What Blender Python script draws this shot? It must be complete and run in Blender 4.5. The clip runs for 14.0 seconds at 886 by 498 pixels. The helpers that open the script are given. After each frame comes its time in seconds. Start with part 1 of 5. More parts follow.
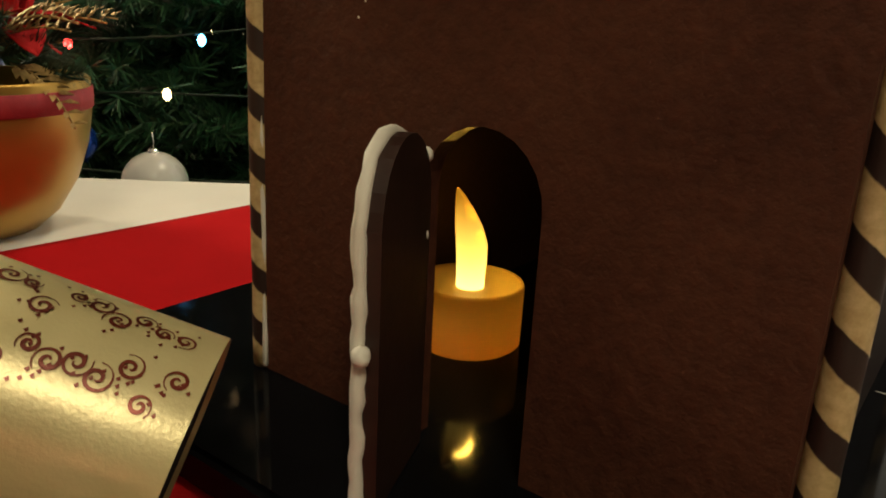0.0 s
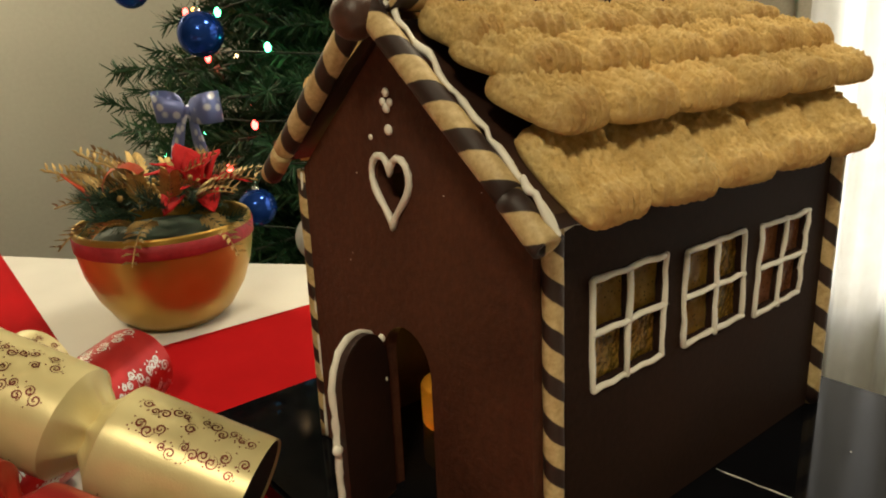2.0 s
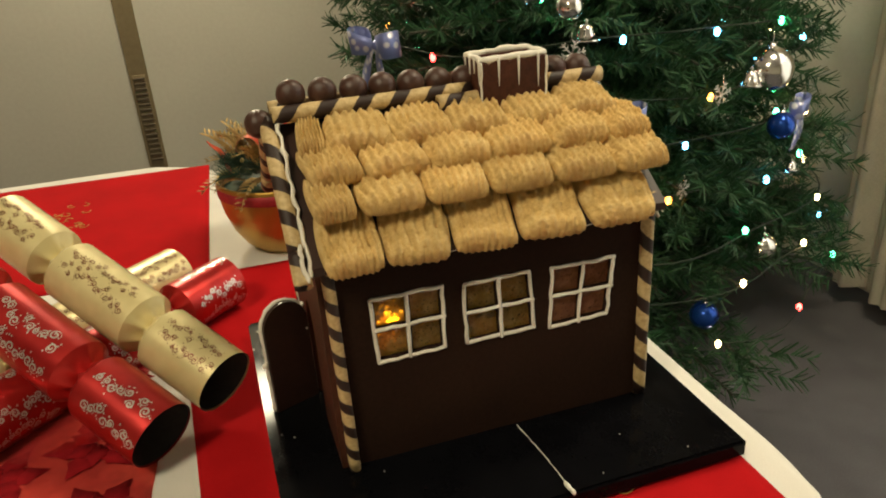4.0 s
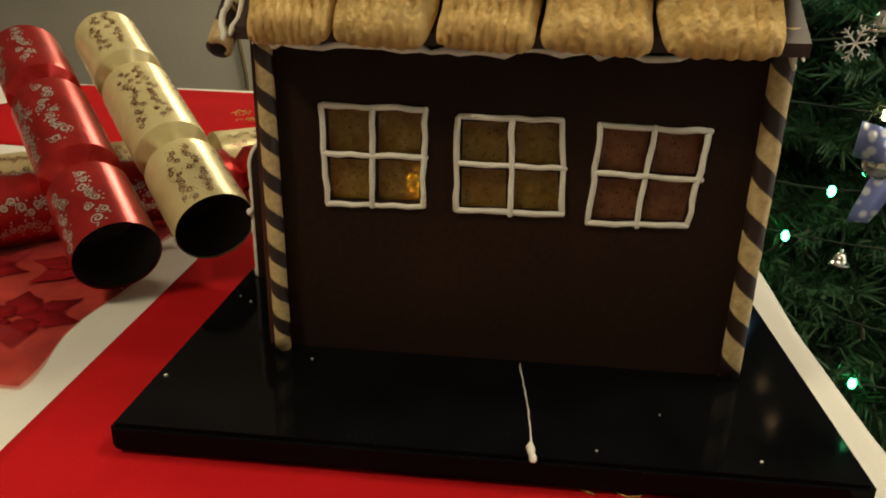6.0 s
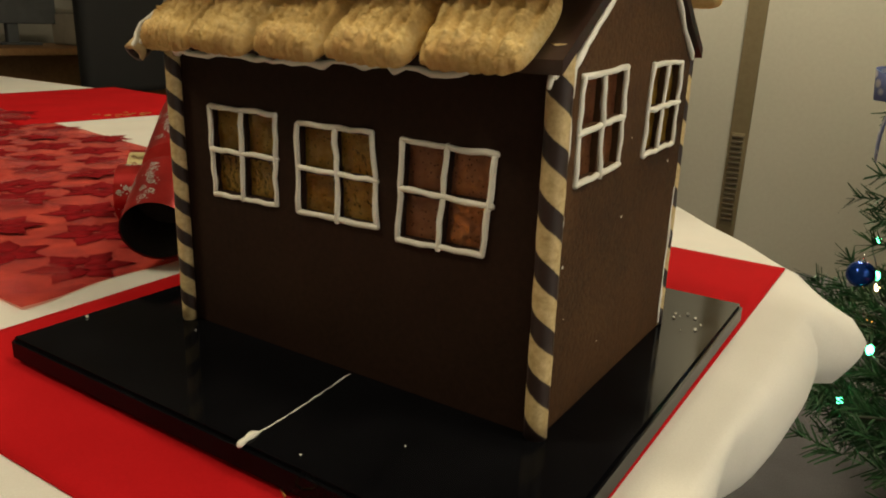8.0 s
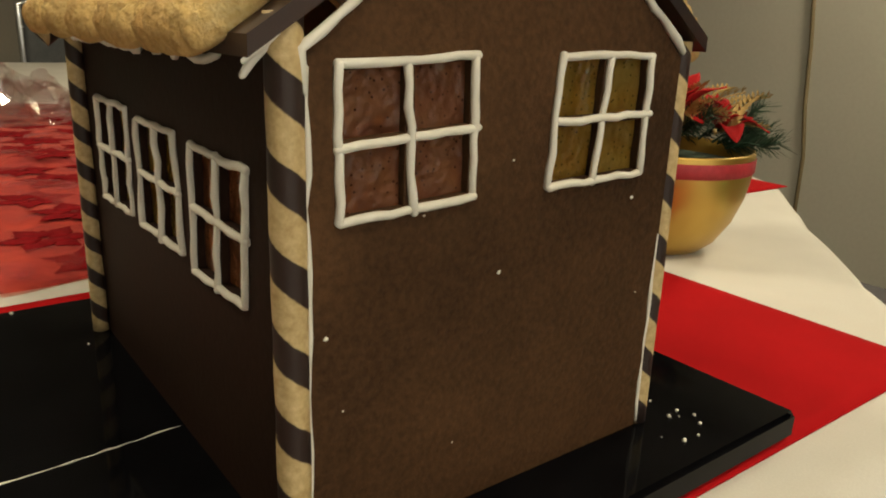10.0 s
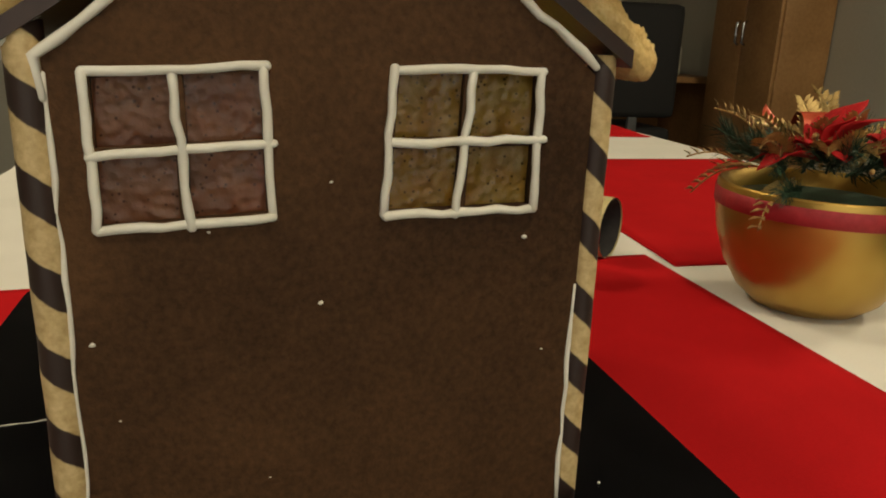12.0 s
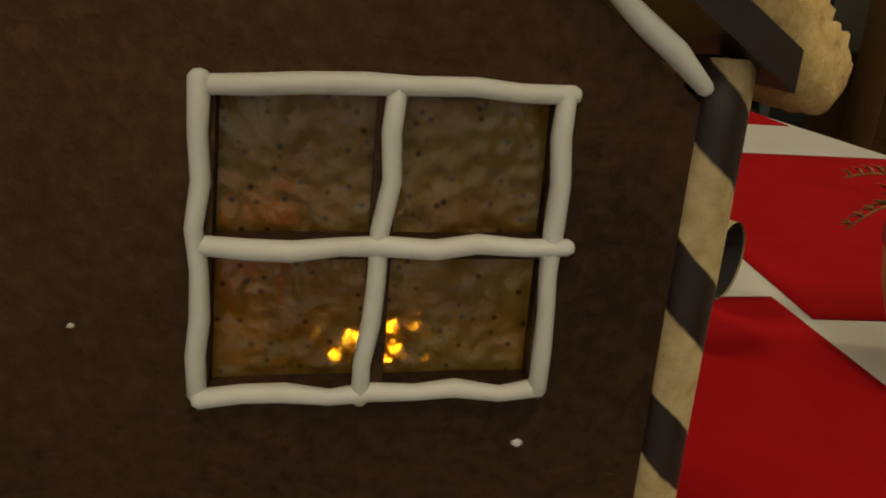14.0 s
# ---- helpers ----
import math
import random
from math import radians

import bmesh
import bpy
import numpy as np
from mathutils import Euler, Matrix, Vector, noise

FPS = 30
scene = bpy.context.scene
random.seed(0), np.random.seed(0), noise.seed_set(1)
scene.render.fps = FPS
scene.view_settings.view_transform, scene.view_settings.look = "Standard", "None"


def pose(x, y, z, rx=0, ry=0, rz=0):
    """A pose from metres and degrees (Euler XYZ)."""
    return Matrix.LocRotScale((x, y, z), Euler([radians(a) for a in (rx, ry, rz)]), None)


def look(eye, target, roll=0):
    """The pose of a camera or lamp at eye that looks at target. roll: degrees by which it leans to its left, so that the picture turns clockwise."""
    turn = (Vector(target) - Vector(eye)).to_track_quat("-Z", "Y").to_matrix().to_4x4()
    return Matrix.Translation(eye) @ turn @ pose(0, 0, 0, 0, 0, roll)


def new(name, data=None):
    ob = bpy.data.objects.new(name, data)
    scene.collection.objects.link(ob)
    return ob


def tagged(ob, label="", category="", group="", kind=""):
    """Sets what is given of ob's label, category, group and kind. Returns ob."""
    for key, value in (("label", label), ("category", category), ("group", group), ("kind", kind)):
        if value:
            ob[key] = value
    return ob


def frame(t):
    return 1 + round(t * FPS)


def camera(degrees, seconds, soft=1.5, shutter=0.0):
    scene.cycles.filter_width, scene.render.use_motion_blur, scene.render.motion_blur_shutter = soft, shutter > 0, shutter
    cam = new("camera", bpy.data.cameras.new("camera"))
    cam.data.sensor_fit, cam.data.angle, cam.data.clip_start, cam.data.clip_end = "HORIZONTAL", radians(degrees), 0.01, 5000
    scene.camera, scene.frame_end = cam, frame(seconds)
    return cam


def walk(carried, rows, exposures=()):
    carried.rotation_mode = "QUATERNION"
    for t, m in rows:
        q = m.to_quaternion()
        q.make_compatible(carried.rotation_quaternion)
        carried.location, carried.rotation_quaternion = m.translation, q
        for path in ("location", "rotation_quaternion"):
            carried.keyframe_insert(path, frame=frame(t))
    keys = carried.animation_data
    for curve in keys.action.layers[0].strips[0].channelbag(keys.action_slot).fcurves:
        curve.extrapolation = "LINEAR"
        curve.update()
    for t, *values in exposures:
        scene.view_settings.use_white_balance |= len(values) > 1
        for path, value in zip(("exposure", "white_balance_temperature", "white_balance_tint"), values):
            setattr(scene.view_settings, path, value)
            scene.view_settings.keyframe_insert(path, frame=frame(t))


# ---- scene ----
# Lengths below are in decimetres; D turns them into metres.
D = 0.1

# ---- camera ----
cam = camera(61.7, 14.0, soft=1.9)
PATH = [
    (0, (0.02, -0.148, 0.115), (-1.127, 1.383, -0.47), 2.9),
    (0.5, (0.05, -0.163, 0.133), (-1.187, 1.31, -0.413), 1.6),
    (1, (0.086, -0.172, 0.165), (-1.243, 1.227, -0.357), -0.3),
    (1.5, (0.136, -0.186, 0.196), (-1.292, 1.106, -0.342), -0.6),
    (2, (0.175, -0.179, 0.222), (-1.324, 1.013, -0.355), -2.5),
    (2.2, (0.19, -0.175, 0.233), (-1.341, 0.964, -0.365), -1.6),
    (4.3, (0.422, -0.008, 0.354), (-1.363, 0.385, -0.458), -3.7),
    (4.5, (0.422, 0.015, 0.315), (-1.395, 0.319, -0.464), -2.9),
    (5, (0.393, 0.076, 0.246), (-1.446, 0.242, -0.523), -2.0),
    (5.5, (0.354, 0.098, 0.205), (-1.527, 0.017, -0.47), -0.8),
    (6, (0.334, 0.123, 0.187), (-1.525, -0.063, -0.529), 1.3),
    (6.5, (0.325, 0.167, 0.187), (-1.532, -0.166, -0.477), 1.7),
    (7, (0.32, 0.232, 0.17), (-1.478, -0.361, -0.474), 1.0),
    (7.5, (0.298, 0.299, 0.171), (-1.424, -0.535, -0.41), 0.8),
    (8, (0.265, 0.353, 0.171), (-1.344, -0.686, -0.407), 2.1),
    (8.2, (0.252, 0.367, 0.167), (-1.302, -0.754, -0.404), 2.5),
    (10.3, (0.056, 0.421, 0.164), (-1.005, -1.184, -0.383), 2.3),
    (10.5, (0.038, 0.429, 0.165), (-0.931, -1.241, -0.358), 2.4),
    (11, (0.004, 0.443, 0.166), (-0.794, -1.313, -0.364), 2.4),
    (11.5, (-0.025, 0.45, 0.164), (-0.692, -1.358, -0.37), 1.6),
    (12, (-0.053, 0.453, 0.166), (-0.576, -1.397, -0.387), 2.3),
    (12.5, (-0.09, 0.426, 0.163), (-0.363, -1.469, -0.415), 3.2),
    (13, (-0.098, 0.381, 0.159), (-0.447, -1.465, -0.529), 3.5),
    (13.5, (-0.113, 0.348, 0.162), (-0.409, -1.513, -0.507), 3.6),
    (14, (-0.117, 0.33, 0.168), (-0.351, -1.546, -0.485), 3.6),
]
walk(cam, [(t, look(eye, target, roll)) for t, eye, target, roll in PATH],
     [(0.0, -0.25), (0.6, -0.15), (1.0, 0.05), (1.5, 0.1), (2.2, 0.12), (4.4, 0.15), (5.0, -0.12), (6.5, -0.15), (8.0, -0.15), (10.5, -0.1), (11.5, -0.25), (12.5, -0.5), (14.0, -1.05)])

# ---- light ----
world = bpy.data.worlds.new("world")
scene.world = world
world.use_nodes = True
sky = world.node_tree.nodes.new("ShaderNodeTexSky")
sky.sky_type, sky.sun_disc = "NISHITA", False
sky.sun_elevation, sky.sun_rotation = radians(20), radians(0)
world.node_tree.links.new(sky.outputs[0], world.node_tree.nodes["Background"].inputs[0])
world.node_tree.nodes["Background"].inputs[1].default_value = 0.1


def lamp(name, kind, m, power, colour, size=0.1, size_y=0.1):
    data = bpy.data.lights.new(name, kind)
    data.energy, data.color = power, colour
    if kind == "AREA":
        data.shape, data.size, data.size_y = "RECTANGLE", size, size_y
    if kind == "POINT":
        data.shadow_soft_size = size
    ob = new(name, data)
    ob.matrix_world = m
    return ob


lamp("ceiling_lamp", "AREA", look((0.8, -0.9, 1.66), (0.8, -0.9, 0.0)), 24.0, (1.0, 0.87, 0.60), 0.35, 0.35)
# Overhead fill, out of view, added to brighten the back wall and cloth.
lamp("ceiling_lamp", "AREA", look((-0.2, 0.95, 1.66), (-0.2, 0.95, 0.0)), 16.0, (1.0, 0.87, 0.60), 0.35, 0.35)
# Another added fill with no fixture, lifting the grey west wall.
lamp("ceiling_lamp", "AREA", look((-2.6, -0.15, 1.66), (-2.6, -0.15, 0.0)), 46.0, (1.0, 0.87, 0.60), 0.35, 0.35)
lamp("window_light", "AREA", look((0.15, 1.66, 0.4), (0.15, 0.0, 0.3)), 18.0, (1.0, 0.96, 0.88), 1.6, 1.7)
lamp("flame_light", "POINT", pose(-0.127, 0.066, 0.045), 0.28, (1.0, 0.58, 0.08), 0.005)
lamp("candle_led", "POINT", pose(-0.127, 0.066, 0.014), 0.002, (1.0, 0.60, 0.10), 0.004)


# ---- materials ----
def nodes_of(name):
    m = bpy.data.materials.new(name)
    m.use_nodes = True
    nt = m.node_tree
    return m, nt, nt.nodes["Principled BSDF"]


def node(nt, kind, **settings):
    n = nt.nodes.new(kind)
    for k, v in settings.items():
        if k in n.inputs:
            n.inputs[k].default_value = v
    return n


def rgb(c):
    return (c[0], c[1], c[2], 1.0)


def ramp(nt, fac, stops):
    r = nt.nodes.new("ShaderNodeValToRGB")
    while len(r.color_ramp.elements) < len(stops):
        r.color_ramp.elements.new(0.5)
    for e, (p, c) in zip(r.color_ramp.elements, stops):
        e.position, e.color = p, rgb(c)
    nt.links.new(fac, r.inputs[0])
    return r.outputs[0]


def mixed(nt, fac, a, b):
    x = nt.nodes.new("ShaderNodeMix")
    x.data_type = "RGBA"
    for value, socket in ((fac, x.inputs[0]), (a, x.inputs[6]), (b, x.inputs[7])):
        if isinstance(value, (int, float)):
            socket.default_value = value
        elif isinstance(value, tuple):
            socket.default_value = rgb(value)
        else:
            nt.links.new(value, socket)
    return x.outputs[2]


def calc(nt, op, a, b=0.0):
    x = nt.nodes.new("ShaderNodeMath")
    x.operation = op
    for value, socket in ((a, x.inputs[0]), (b, x.inputs[1])):
        if isinstance(value, (int, float)):
            socket.default_value = value
        else:
            nt.links.new(value, socket)
    return x.outputs[0]


def coords(nt):
    return nt.nodes.new("ShaderNodeTexCoord").outputs["Object"]


def grain(nt, co, scale, detail=4.0, rough=0.6):
    n = node(nt, "ShaderNodeTexNoise", Scale=scale, Detail=detail, Roughness=rough)
    nt.links.new(co, n.inputs["Vector"])
    return n.outputs[0]


def bumped(nt, bsdf, height, strength, distance=0.001):
    b = node(nt, "ShaderNodeBump", Strength=strength, Distance=distance)
    nt.links.new(height, b.inputs["Height"])
    nt.links.new(b.outputs[0], bsdf.inputs["Normal"])


def surface(name, dark, light, fine=200.0, coarse=12.0, rough=0.6, metal=0.0, bump=0.3, depth=0.0006, sheen=0.0, coat=0.0, vary=0.12, spec=0.5):
    """A plain material with grain at two scales, and a small spread from piece to piece."""
    m, nt, b = nodes_of(name)
    co = coords(nt)
    f, c = grain(nt, co, fine), grain(nt, co, coarse, 2.0)
    both = calc(nt, "ADD", calc(nt, "MULTIPLY", f, 0.45), calc(nt, "MULTIPLY", c, 0.55))
    col = ramp(nt, both, [(0.34, dark), (0.66, light)])
    info = nt.nodes.new("ShaderNodeObjectInfo")
    hsv = nt.nodes.new("ShaderNodeHueSaturation")
    nt.links.new(calc(nt, "ADD", calc(nt, "MULTIPLY", info.outputs["Random"], vary), 1 - vary / 2), hsv.inputs["Value"])
    nt.links.new(col, hsv.inputs["Color"])
    nt.links.new(hsv.outputs[0], b.inputs["Base Color"])
    nt.links.new(calc(nt, "ADD", calc(nt, "MULTIPLY", c, 0.2), rough - 0.1), b.inputs["Roughness"])
    b.inputs["Metallic"].default_value = metal
    b.inputs["Sheen Weight"].default_value = sheen
    b.inputs["Coat Weight"].default_value = coat
    b.inputs["Specular IOR Level"].default_value = spec
    bumped(nt, b, f, bump, depth)
    return m


gingerbread = surface("gingerbread", (0.045, 0.014, 0.008), (0.10, 0.034, 0.017), 230, 14, 0.6, bump=0.7, depth=0.0009, spec=0.25)
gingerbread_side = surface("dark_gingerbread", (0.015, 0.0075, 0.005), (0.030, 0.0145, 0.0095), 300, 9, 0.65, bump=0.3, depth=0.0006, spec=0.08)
gingerbread_back = surface("baked_gingerbread", (0.032, 0.0155, 0.007), (0.092, 0.045, 0.0195), 420, 14, 0.65, bump=0.7, depth=0.0009, spec=0.12)
chocolate = surface("dark_chocolate", (0.018, 0.008, 0.006), (0.04, 0.017, 0.011), 150, 20, 0.42, bump=0.25)
icing = surface("royal_icing", (0.70, 0.66, 0.56), (0.82, 0.79, 0.70), 120, 20, 0.5, bump=0.25, depth=0.0008)
def baked():
    """Golden shortbread, toasted towards its ends and in patches."""
    m, nt, b = nodes_of("golden_biscuit")
    co = coords(nt)
    f, c = grain(nt, co, 520, 5.0, 0.7), grain(nt, co, 45, 3.0)
    s = nt.nodes.new("ShaderNodeSeparateXYZ")
    nt.links.new(co, s.inputs[0])
    pale = ramp(nt, calc(nt, "ADD", calc(nt, "MULTIPLY", f, 0.5), calc(nt, "MULTIPLY", c, 0.5)), [(0.34, (0.62, 0.38, 0.12)), (0.5, (0.80, 0.56, 0.22)), (0.66, (0.90, 0.70, 0.34))])
    end = calc(nt, "ADD", calc(nt, "MULTIPLY", calc(nt, "ABSOLUTE", s.outputs[1]), 26.0), calc(nt, "MULTIPLY", calc(nt, "SUBTRACT", c, 0.5), 0.9))
    toast = ramp(nt, end, [(0.42, (0, 0, 0)), (0.72, (0.75, 0.75, 0.75))])
    info = nt.nodes.new("ShaderNodeObjectInfo")
    hsv = nt.nodes.new("ShaderNodeHueSaturation")
    nt.links.new(calc(nt, "ADD", calc(nt, "MULTIPLY", info.outputs["Random"], 0.22), 0.88), hsv.inputs["Value"])
    nt.links.new(mixed(nt, toast, pale, (0.46, 0.22, 0.055)), hsv.inputs["Color"])
    nt.links.new(hsv.outputs[0], b.inputs["Base Color"])
    b.inputs["Roughness"].default_value = 0.8
    b.inputs["Specular IOR Level"].default_value = 0.25
    vo = node(nt, "ShaderNodeTexVoronoi", Scale=310.0)
    vo.feature = "SMOOTH_F1"
    nt.links.new(co, vo.inputs["Vector"])
    bumped(nt, b, calc(nt, "SUBTRACT", calc(nt, "MULTIPLY", f, 0.8), calc(nt, "MULTIPLY", vo.outputs["Distance"], 0.8)), 1.0, 0.0022)
    return m


biscuit_mat = baked()
granite = surface("black_polished_stone", (0.002, 0.002, 0.0025), (0.005, 0.005, 0.006), 500, 25, 0.08, bump=0.02, depth=0.0001, spec=0.06)
white_cloth = surface("white_tablecloth", (0.66, 0.63, 0.56), (0.76, 0.73, 0.66), 900, 12, 0.85, bump=0.3, depth=0.0004, sheen=0.2)
red_felt = surface("red_felt", (0.40, 0.007, 0.009), (0.52, 0.011, 0.014), 1200, 14, 0.95, bump=0.5, depth=0.0006, spec=0.05)
grey_wall = surface("grey_painted_wall", (0.50, 0.48, 0.41), (0.56, 0.54, 0.465), 60, 1.5, 0.8, bump=0.1)
ceiling_paint = surface("white_ceiling", (0.7, 0.68, 0.62), (0.78, 0.75, 0.7), 60, 1.5, 0.9, bump=0.1)
carpet = surface("grey_carpet", (0.085, 0.08, 0.09), (0.14, 0.135, 0.145), 300, 6, 0.95, bump=0.8, depth=0.004)
ball_choc = surface("milk_chocolate_ball", (0.035, 0.013, 0.008), (0.07, 0.028, 0.016), 350, 40, 0.45, bump=0.6, depth=0.0006)


def striped(name, turns):
    """Cream wafer with a dark spiral band; turns is the number of bands to the metre along the roll's own z."""
    m, nt, b = nodes_of(name)
    co = coords(nt)
    s = nt.nodes.new("ShaderNodeSeparateXYZ")
    nt.links.new(co, s.inputs[0])
    ang = calc(nt, "DIVIDE", calc(nt, "ARCTAN2", s.outputs[1], s.outputs[0]), 2 * math.pi)
    wob = calc(nt, "MULTIPLY", calc(nt, "SUBTRACT", grain(nt, co, 120), 0.5), 0.10)
    ph = calc(nt, "FRACT", calc(nt, "ADD", calc(nt, "ADD", calc(nt, "MULTIPLY", s.outputs[2], turns), ang), calc(nt, "ADD", wob, 40.0)))
    f = grain(nt, co, 320)
    cream = ramp(nt, f, [(0.3, (0.42, 0.29, 0.12)), (0.7, (0.64, 0.49, 0.25))])
    band = ramp(nt, ph, [(0.0, (1, 1, 1)), (0.02, (0, 0, 0)), (0.55, (0, 0, 0)), (0.58, (1, 1, 1))])
    nt.links.new(mixed(nt, band, cream, (0.022, 0.009, 0.006)), b.inputs["Base Color"])
    b.inputs["Roughness"].default_value = 0.55
    bumped(nt, b, f, 0.3, 0.0006)
    return m


wafer = striped("striped_wafer", 40.0)
wafer_tight = striped("tightly_striped_wafer", 53.0)


def sugar(name, thin, deep, milk):
    """Melted sugar glass: mostly clear, partly milky, with a wet uneven skin."""
    m, nt, b = nodes_of(name)
    co = coords(nt)
    f, c = grain(nt, co, 300, 3.0), grain(nt, co, 70, 2.0)
    bub = node(nt, "ShaderNodeTexVoronoi", Scale=330.0)
    bub.feature = "SMOOTH_F1"
    nt.links.new(co, bub.inputs["Vector"])
    dots = node(nt, "ShaderNodeTexVoronoi", Scale=420.0)
    nt.links.new(co, dots.inputs["Vector"])
    speck = ramp(nt, dots.outputs["Distance"], [(0.10, (0, 0, 0)), (0.24, (1, 1, 1))])
    col = mixed(nt, speck, tuple(0.35 * v for v in deep), ramp(nt, c, [(0.32, deep), (0.66, thin)]))
    bump = node(nt, "ShaderNodeBump", Strength=1.0, Distance=0.0024)
    height = calc(nt, "ADD", calc(nt, "MULTIPLY", f, 0.35), calc(nt, "ADD", c, calc(nt, "MULTIPLY", bub.outputs["Distance"], 0.55)))
    nt.links.new(height, bump.inputs["Height"])
    nt.links.new(mixed(nt, 0.55, col, (0.02, 0.012, 0.006)), b.inputs["Base Color"])
    b.inputs["Roughness"].default_value = 0.05
    b.inputs["Coat Weight"].default_value = 0.6
    b.inputs["Specular IOR Level"].default_value = 0.9
    nt.links.new(bump.outputs[0], b.inputs["Normal"])
    rf = node(nt, "ShaderNodeBsdfRefraction", Roughness=0.42, IOR=1.18)
    tl = nt.nodes.new("ShaderNodeBsdfTranslucent")
    nt.links.new(bump.outputs[0], rf.inputs["Normal"])
    nt.links.new(col, rf.inputs[0])
    nt.links.new(col, tl.inputs[0])
    m1, m2 = nt.nodes.new("ShaderNodeMixShader"), nt.nodes.new("ShaderNodeMixShader")
    m1.inputs[0].default_value = milk
    nt.links.new(rf.outputs[0], m1.inputs[1])
    nt.links.new(tl.outputs[0], m1.inputs[2])
    m2.inputs[0].default_value = 0.32
    nt.links.new(m1.outputs[0], m2.inputs[1])
    nt.links.new(b.outputs[0], m2.inputs[2])
    nt.links.new(m2.outputs[0], nt.nodes["Material Output"].inputs[0])
    return m


sugar_amber = sugar("amber_sugar_glass", (1.0, 0.66, 0.12), (0.80, 0.40, 0.04), 0.2)
sugar_pink = sugar("pink_sugar_glass", (0.85, 0.36, 0.17), (0.58, 0.21, 0.10), 0.55)


# ---- mesh helpers ----
def thing(name, at, label, category, group="", kind=""):
    ob = new(name)
    ob.location = [D * v for v in at]
    return tagged(ob, label, category, group, kind)


def part(name, bm, material, parent=None, label="", at=(0, 0, 0), turn=(0, 0, 0), smooth=True, kind=""):
    """One mesh object from a bmesh in decimetres."""
    bmesh.ops.scale(bm, vec=(D, D, D), verts=bm.verts)
    bmesh.ops.recalc_face_normals(bm, faces=bm.faces)
    me = bpy.data.meshes.new(name)
    bm.to_mesh(me)
    bm.free()
    me.materials.append(material)
    if smooth:
        me.polygons.foreach_set("use_smooth", [True] * len(me.polygons))
    ob = new(name, me)
    ob.matrix_basis = pose(*[D * v for v in at], *turn)
    ob.parent = parent
    return tagged(ob, label, kind=kind)


def again(ob, parent, at, turn=(0, 0, 0), scale=(1, 1, 1)):
    """Another piece on the same mesh."""
    o = new(ob.name.split(".")[0], ob.data)
    o.matrix_basis = Matrix.LocRotScale([D * v for v in at], Euler([radians(a) for a in turn]), scale)
    o.parent = parent
    return o


def box(sx, sy, sz, at=(0, 0, 0), bevel=0.0, bm=None):
    bm = bm or bmesh.new()
    r = bmesh.ops.create_cube(bm, size=1.0)
    vs = r["verts"]
    bmesh.ops.scale(bm, vec=(sx, sy, sz), verts=vs)
    bmesh.ops.translate(bm, vec=at, verts=vs)
    if bevel:
        es = list({e for v in vs for e in v.link_edges})
        bmesh.ops.bevel(bm, geom=es, offset=bevel, segments=2, affect="EDGES", profile=0.6)
    return bm


def lathe(profile, seg=40, at=(0, 0, 0), bm=None, close=False):
    """Turn a list of (radius, z) round z."""
    bm = bm or bmesh.new()
    rings = []
    for r, z in profile:
        rings.append([bm.verts.new((at[0] + r * math.cos(2 * math.pi * k / seg), at[1] + r * math.sin(2 * math.pi * k / seg), at[2] + z)) for k in range(seg)])
    for a, b in zip(rings, rings[1:]):
        for k in range(seg):
            bm.faces.new((a[k], a[(k + 1) % seg], b[(k + 1) % seg], b[k]))
    if close:
        bm.faces.new(rings[0][::-1])
        bm.faces.new(rings[-1])
    return bm


def tube(points, radius, seg=8, rough=0.0, bm=None, flat=1.0, taper=None, seed=1):
    """A round bead along points, with rounded ends and an uneven thickness."""
    bm = bm or bmesh.new()
    rnd = random.Random(seed)
    ps = [Vector(p) for p in points]
    n = len(ps)
    rings = []
    up = None
    for i, p in enumerate(ps):
        t = (ps[min(i + 1, n - 1)] - ps[max(i - 1, 0)]).normalized()
        ref = up if up is not None else (Vector((0, 0, 1)) if abs(t.z) < 0.9 else Vector((1, 0, 0)))
        s = t.cross(ref).normalized()
        up = s.cross(t).normalized()
        r = radius * (1 + rough * (rnd.random() - 0.5)) * (taper(i / max(1, n - 1)) if taper else 1)
        rings.append([bm.verts.new(p + (s * math.cos(a) + up * math.sin(a) * flat) * r) for a in (2 * math.pi * k / seg for k in range(seg))])
    for a, b in zip(rings, rings[1:]):
        for k in range(seg):
            bm.faces.new((a[k], a[(k + 1) % seg], b[(k + 1) % seg], b[k]))
    for ring, p, q in ((rings[0], ps[0], ps[1]), (rings[-1], ps[-1], ps[-2])):
        d = (p - q).normalized()
        inner = [bm.verts.new(p + (v.co - p) * 0.62 + d * radius * 0.55) for v in ring]
        tip = bm.verts.new(p + d * radius * 0.75)
        for k in range(seg):
            bm.faces.new((ring[k], ring[(k + 1) % seg], inner[(k + 1) % seg], inner[k]))
            bm.faces.new((inner[k], inner[(k + 1) % seg], tip))
    return bm


def along(points, step, wobble=0.0, seed=1):
    """Points every step along a polyline, shaken a little."""
    rnd = random.Random(seed)
    out = []
    for a, b in zip(points, points[1:]):
        a, b = Vector(a), Vector(b)
        n = max(1, int((b - a).length / step))
        for k in range(n):
            out.append(a.lerp(b, k / n))
    out.append(Vector(points[-1]))
    return [p + Vector([wobble * (rnd.random() - 0.5) for _ in range(3)]) for p in out]


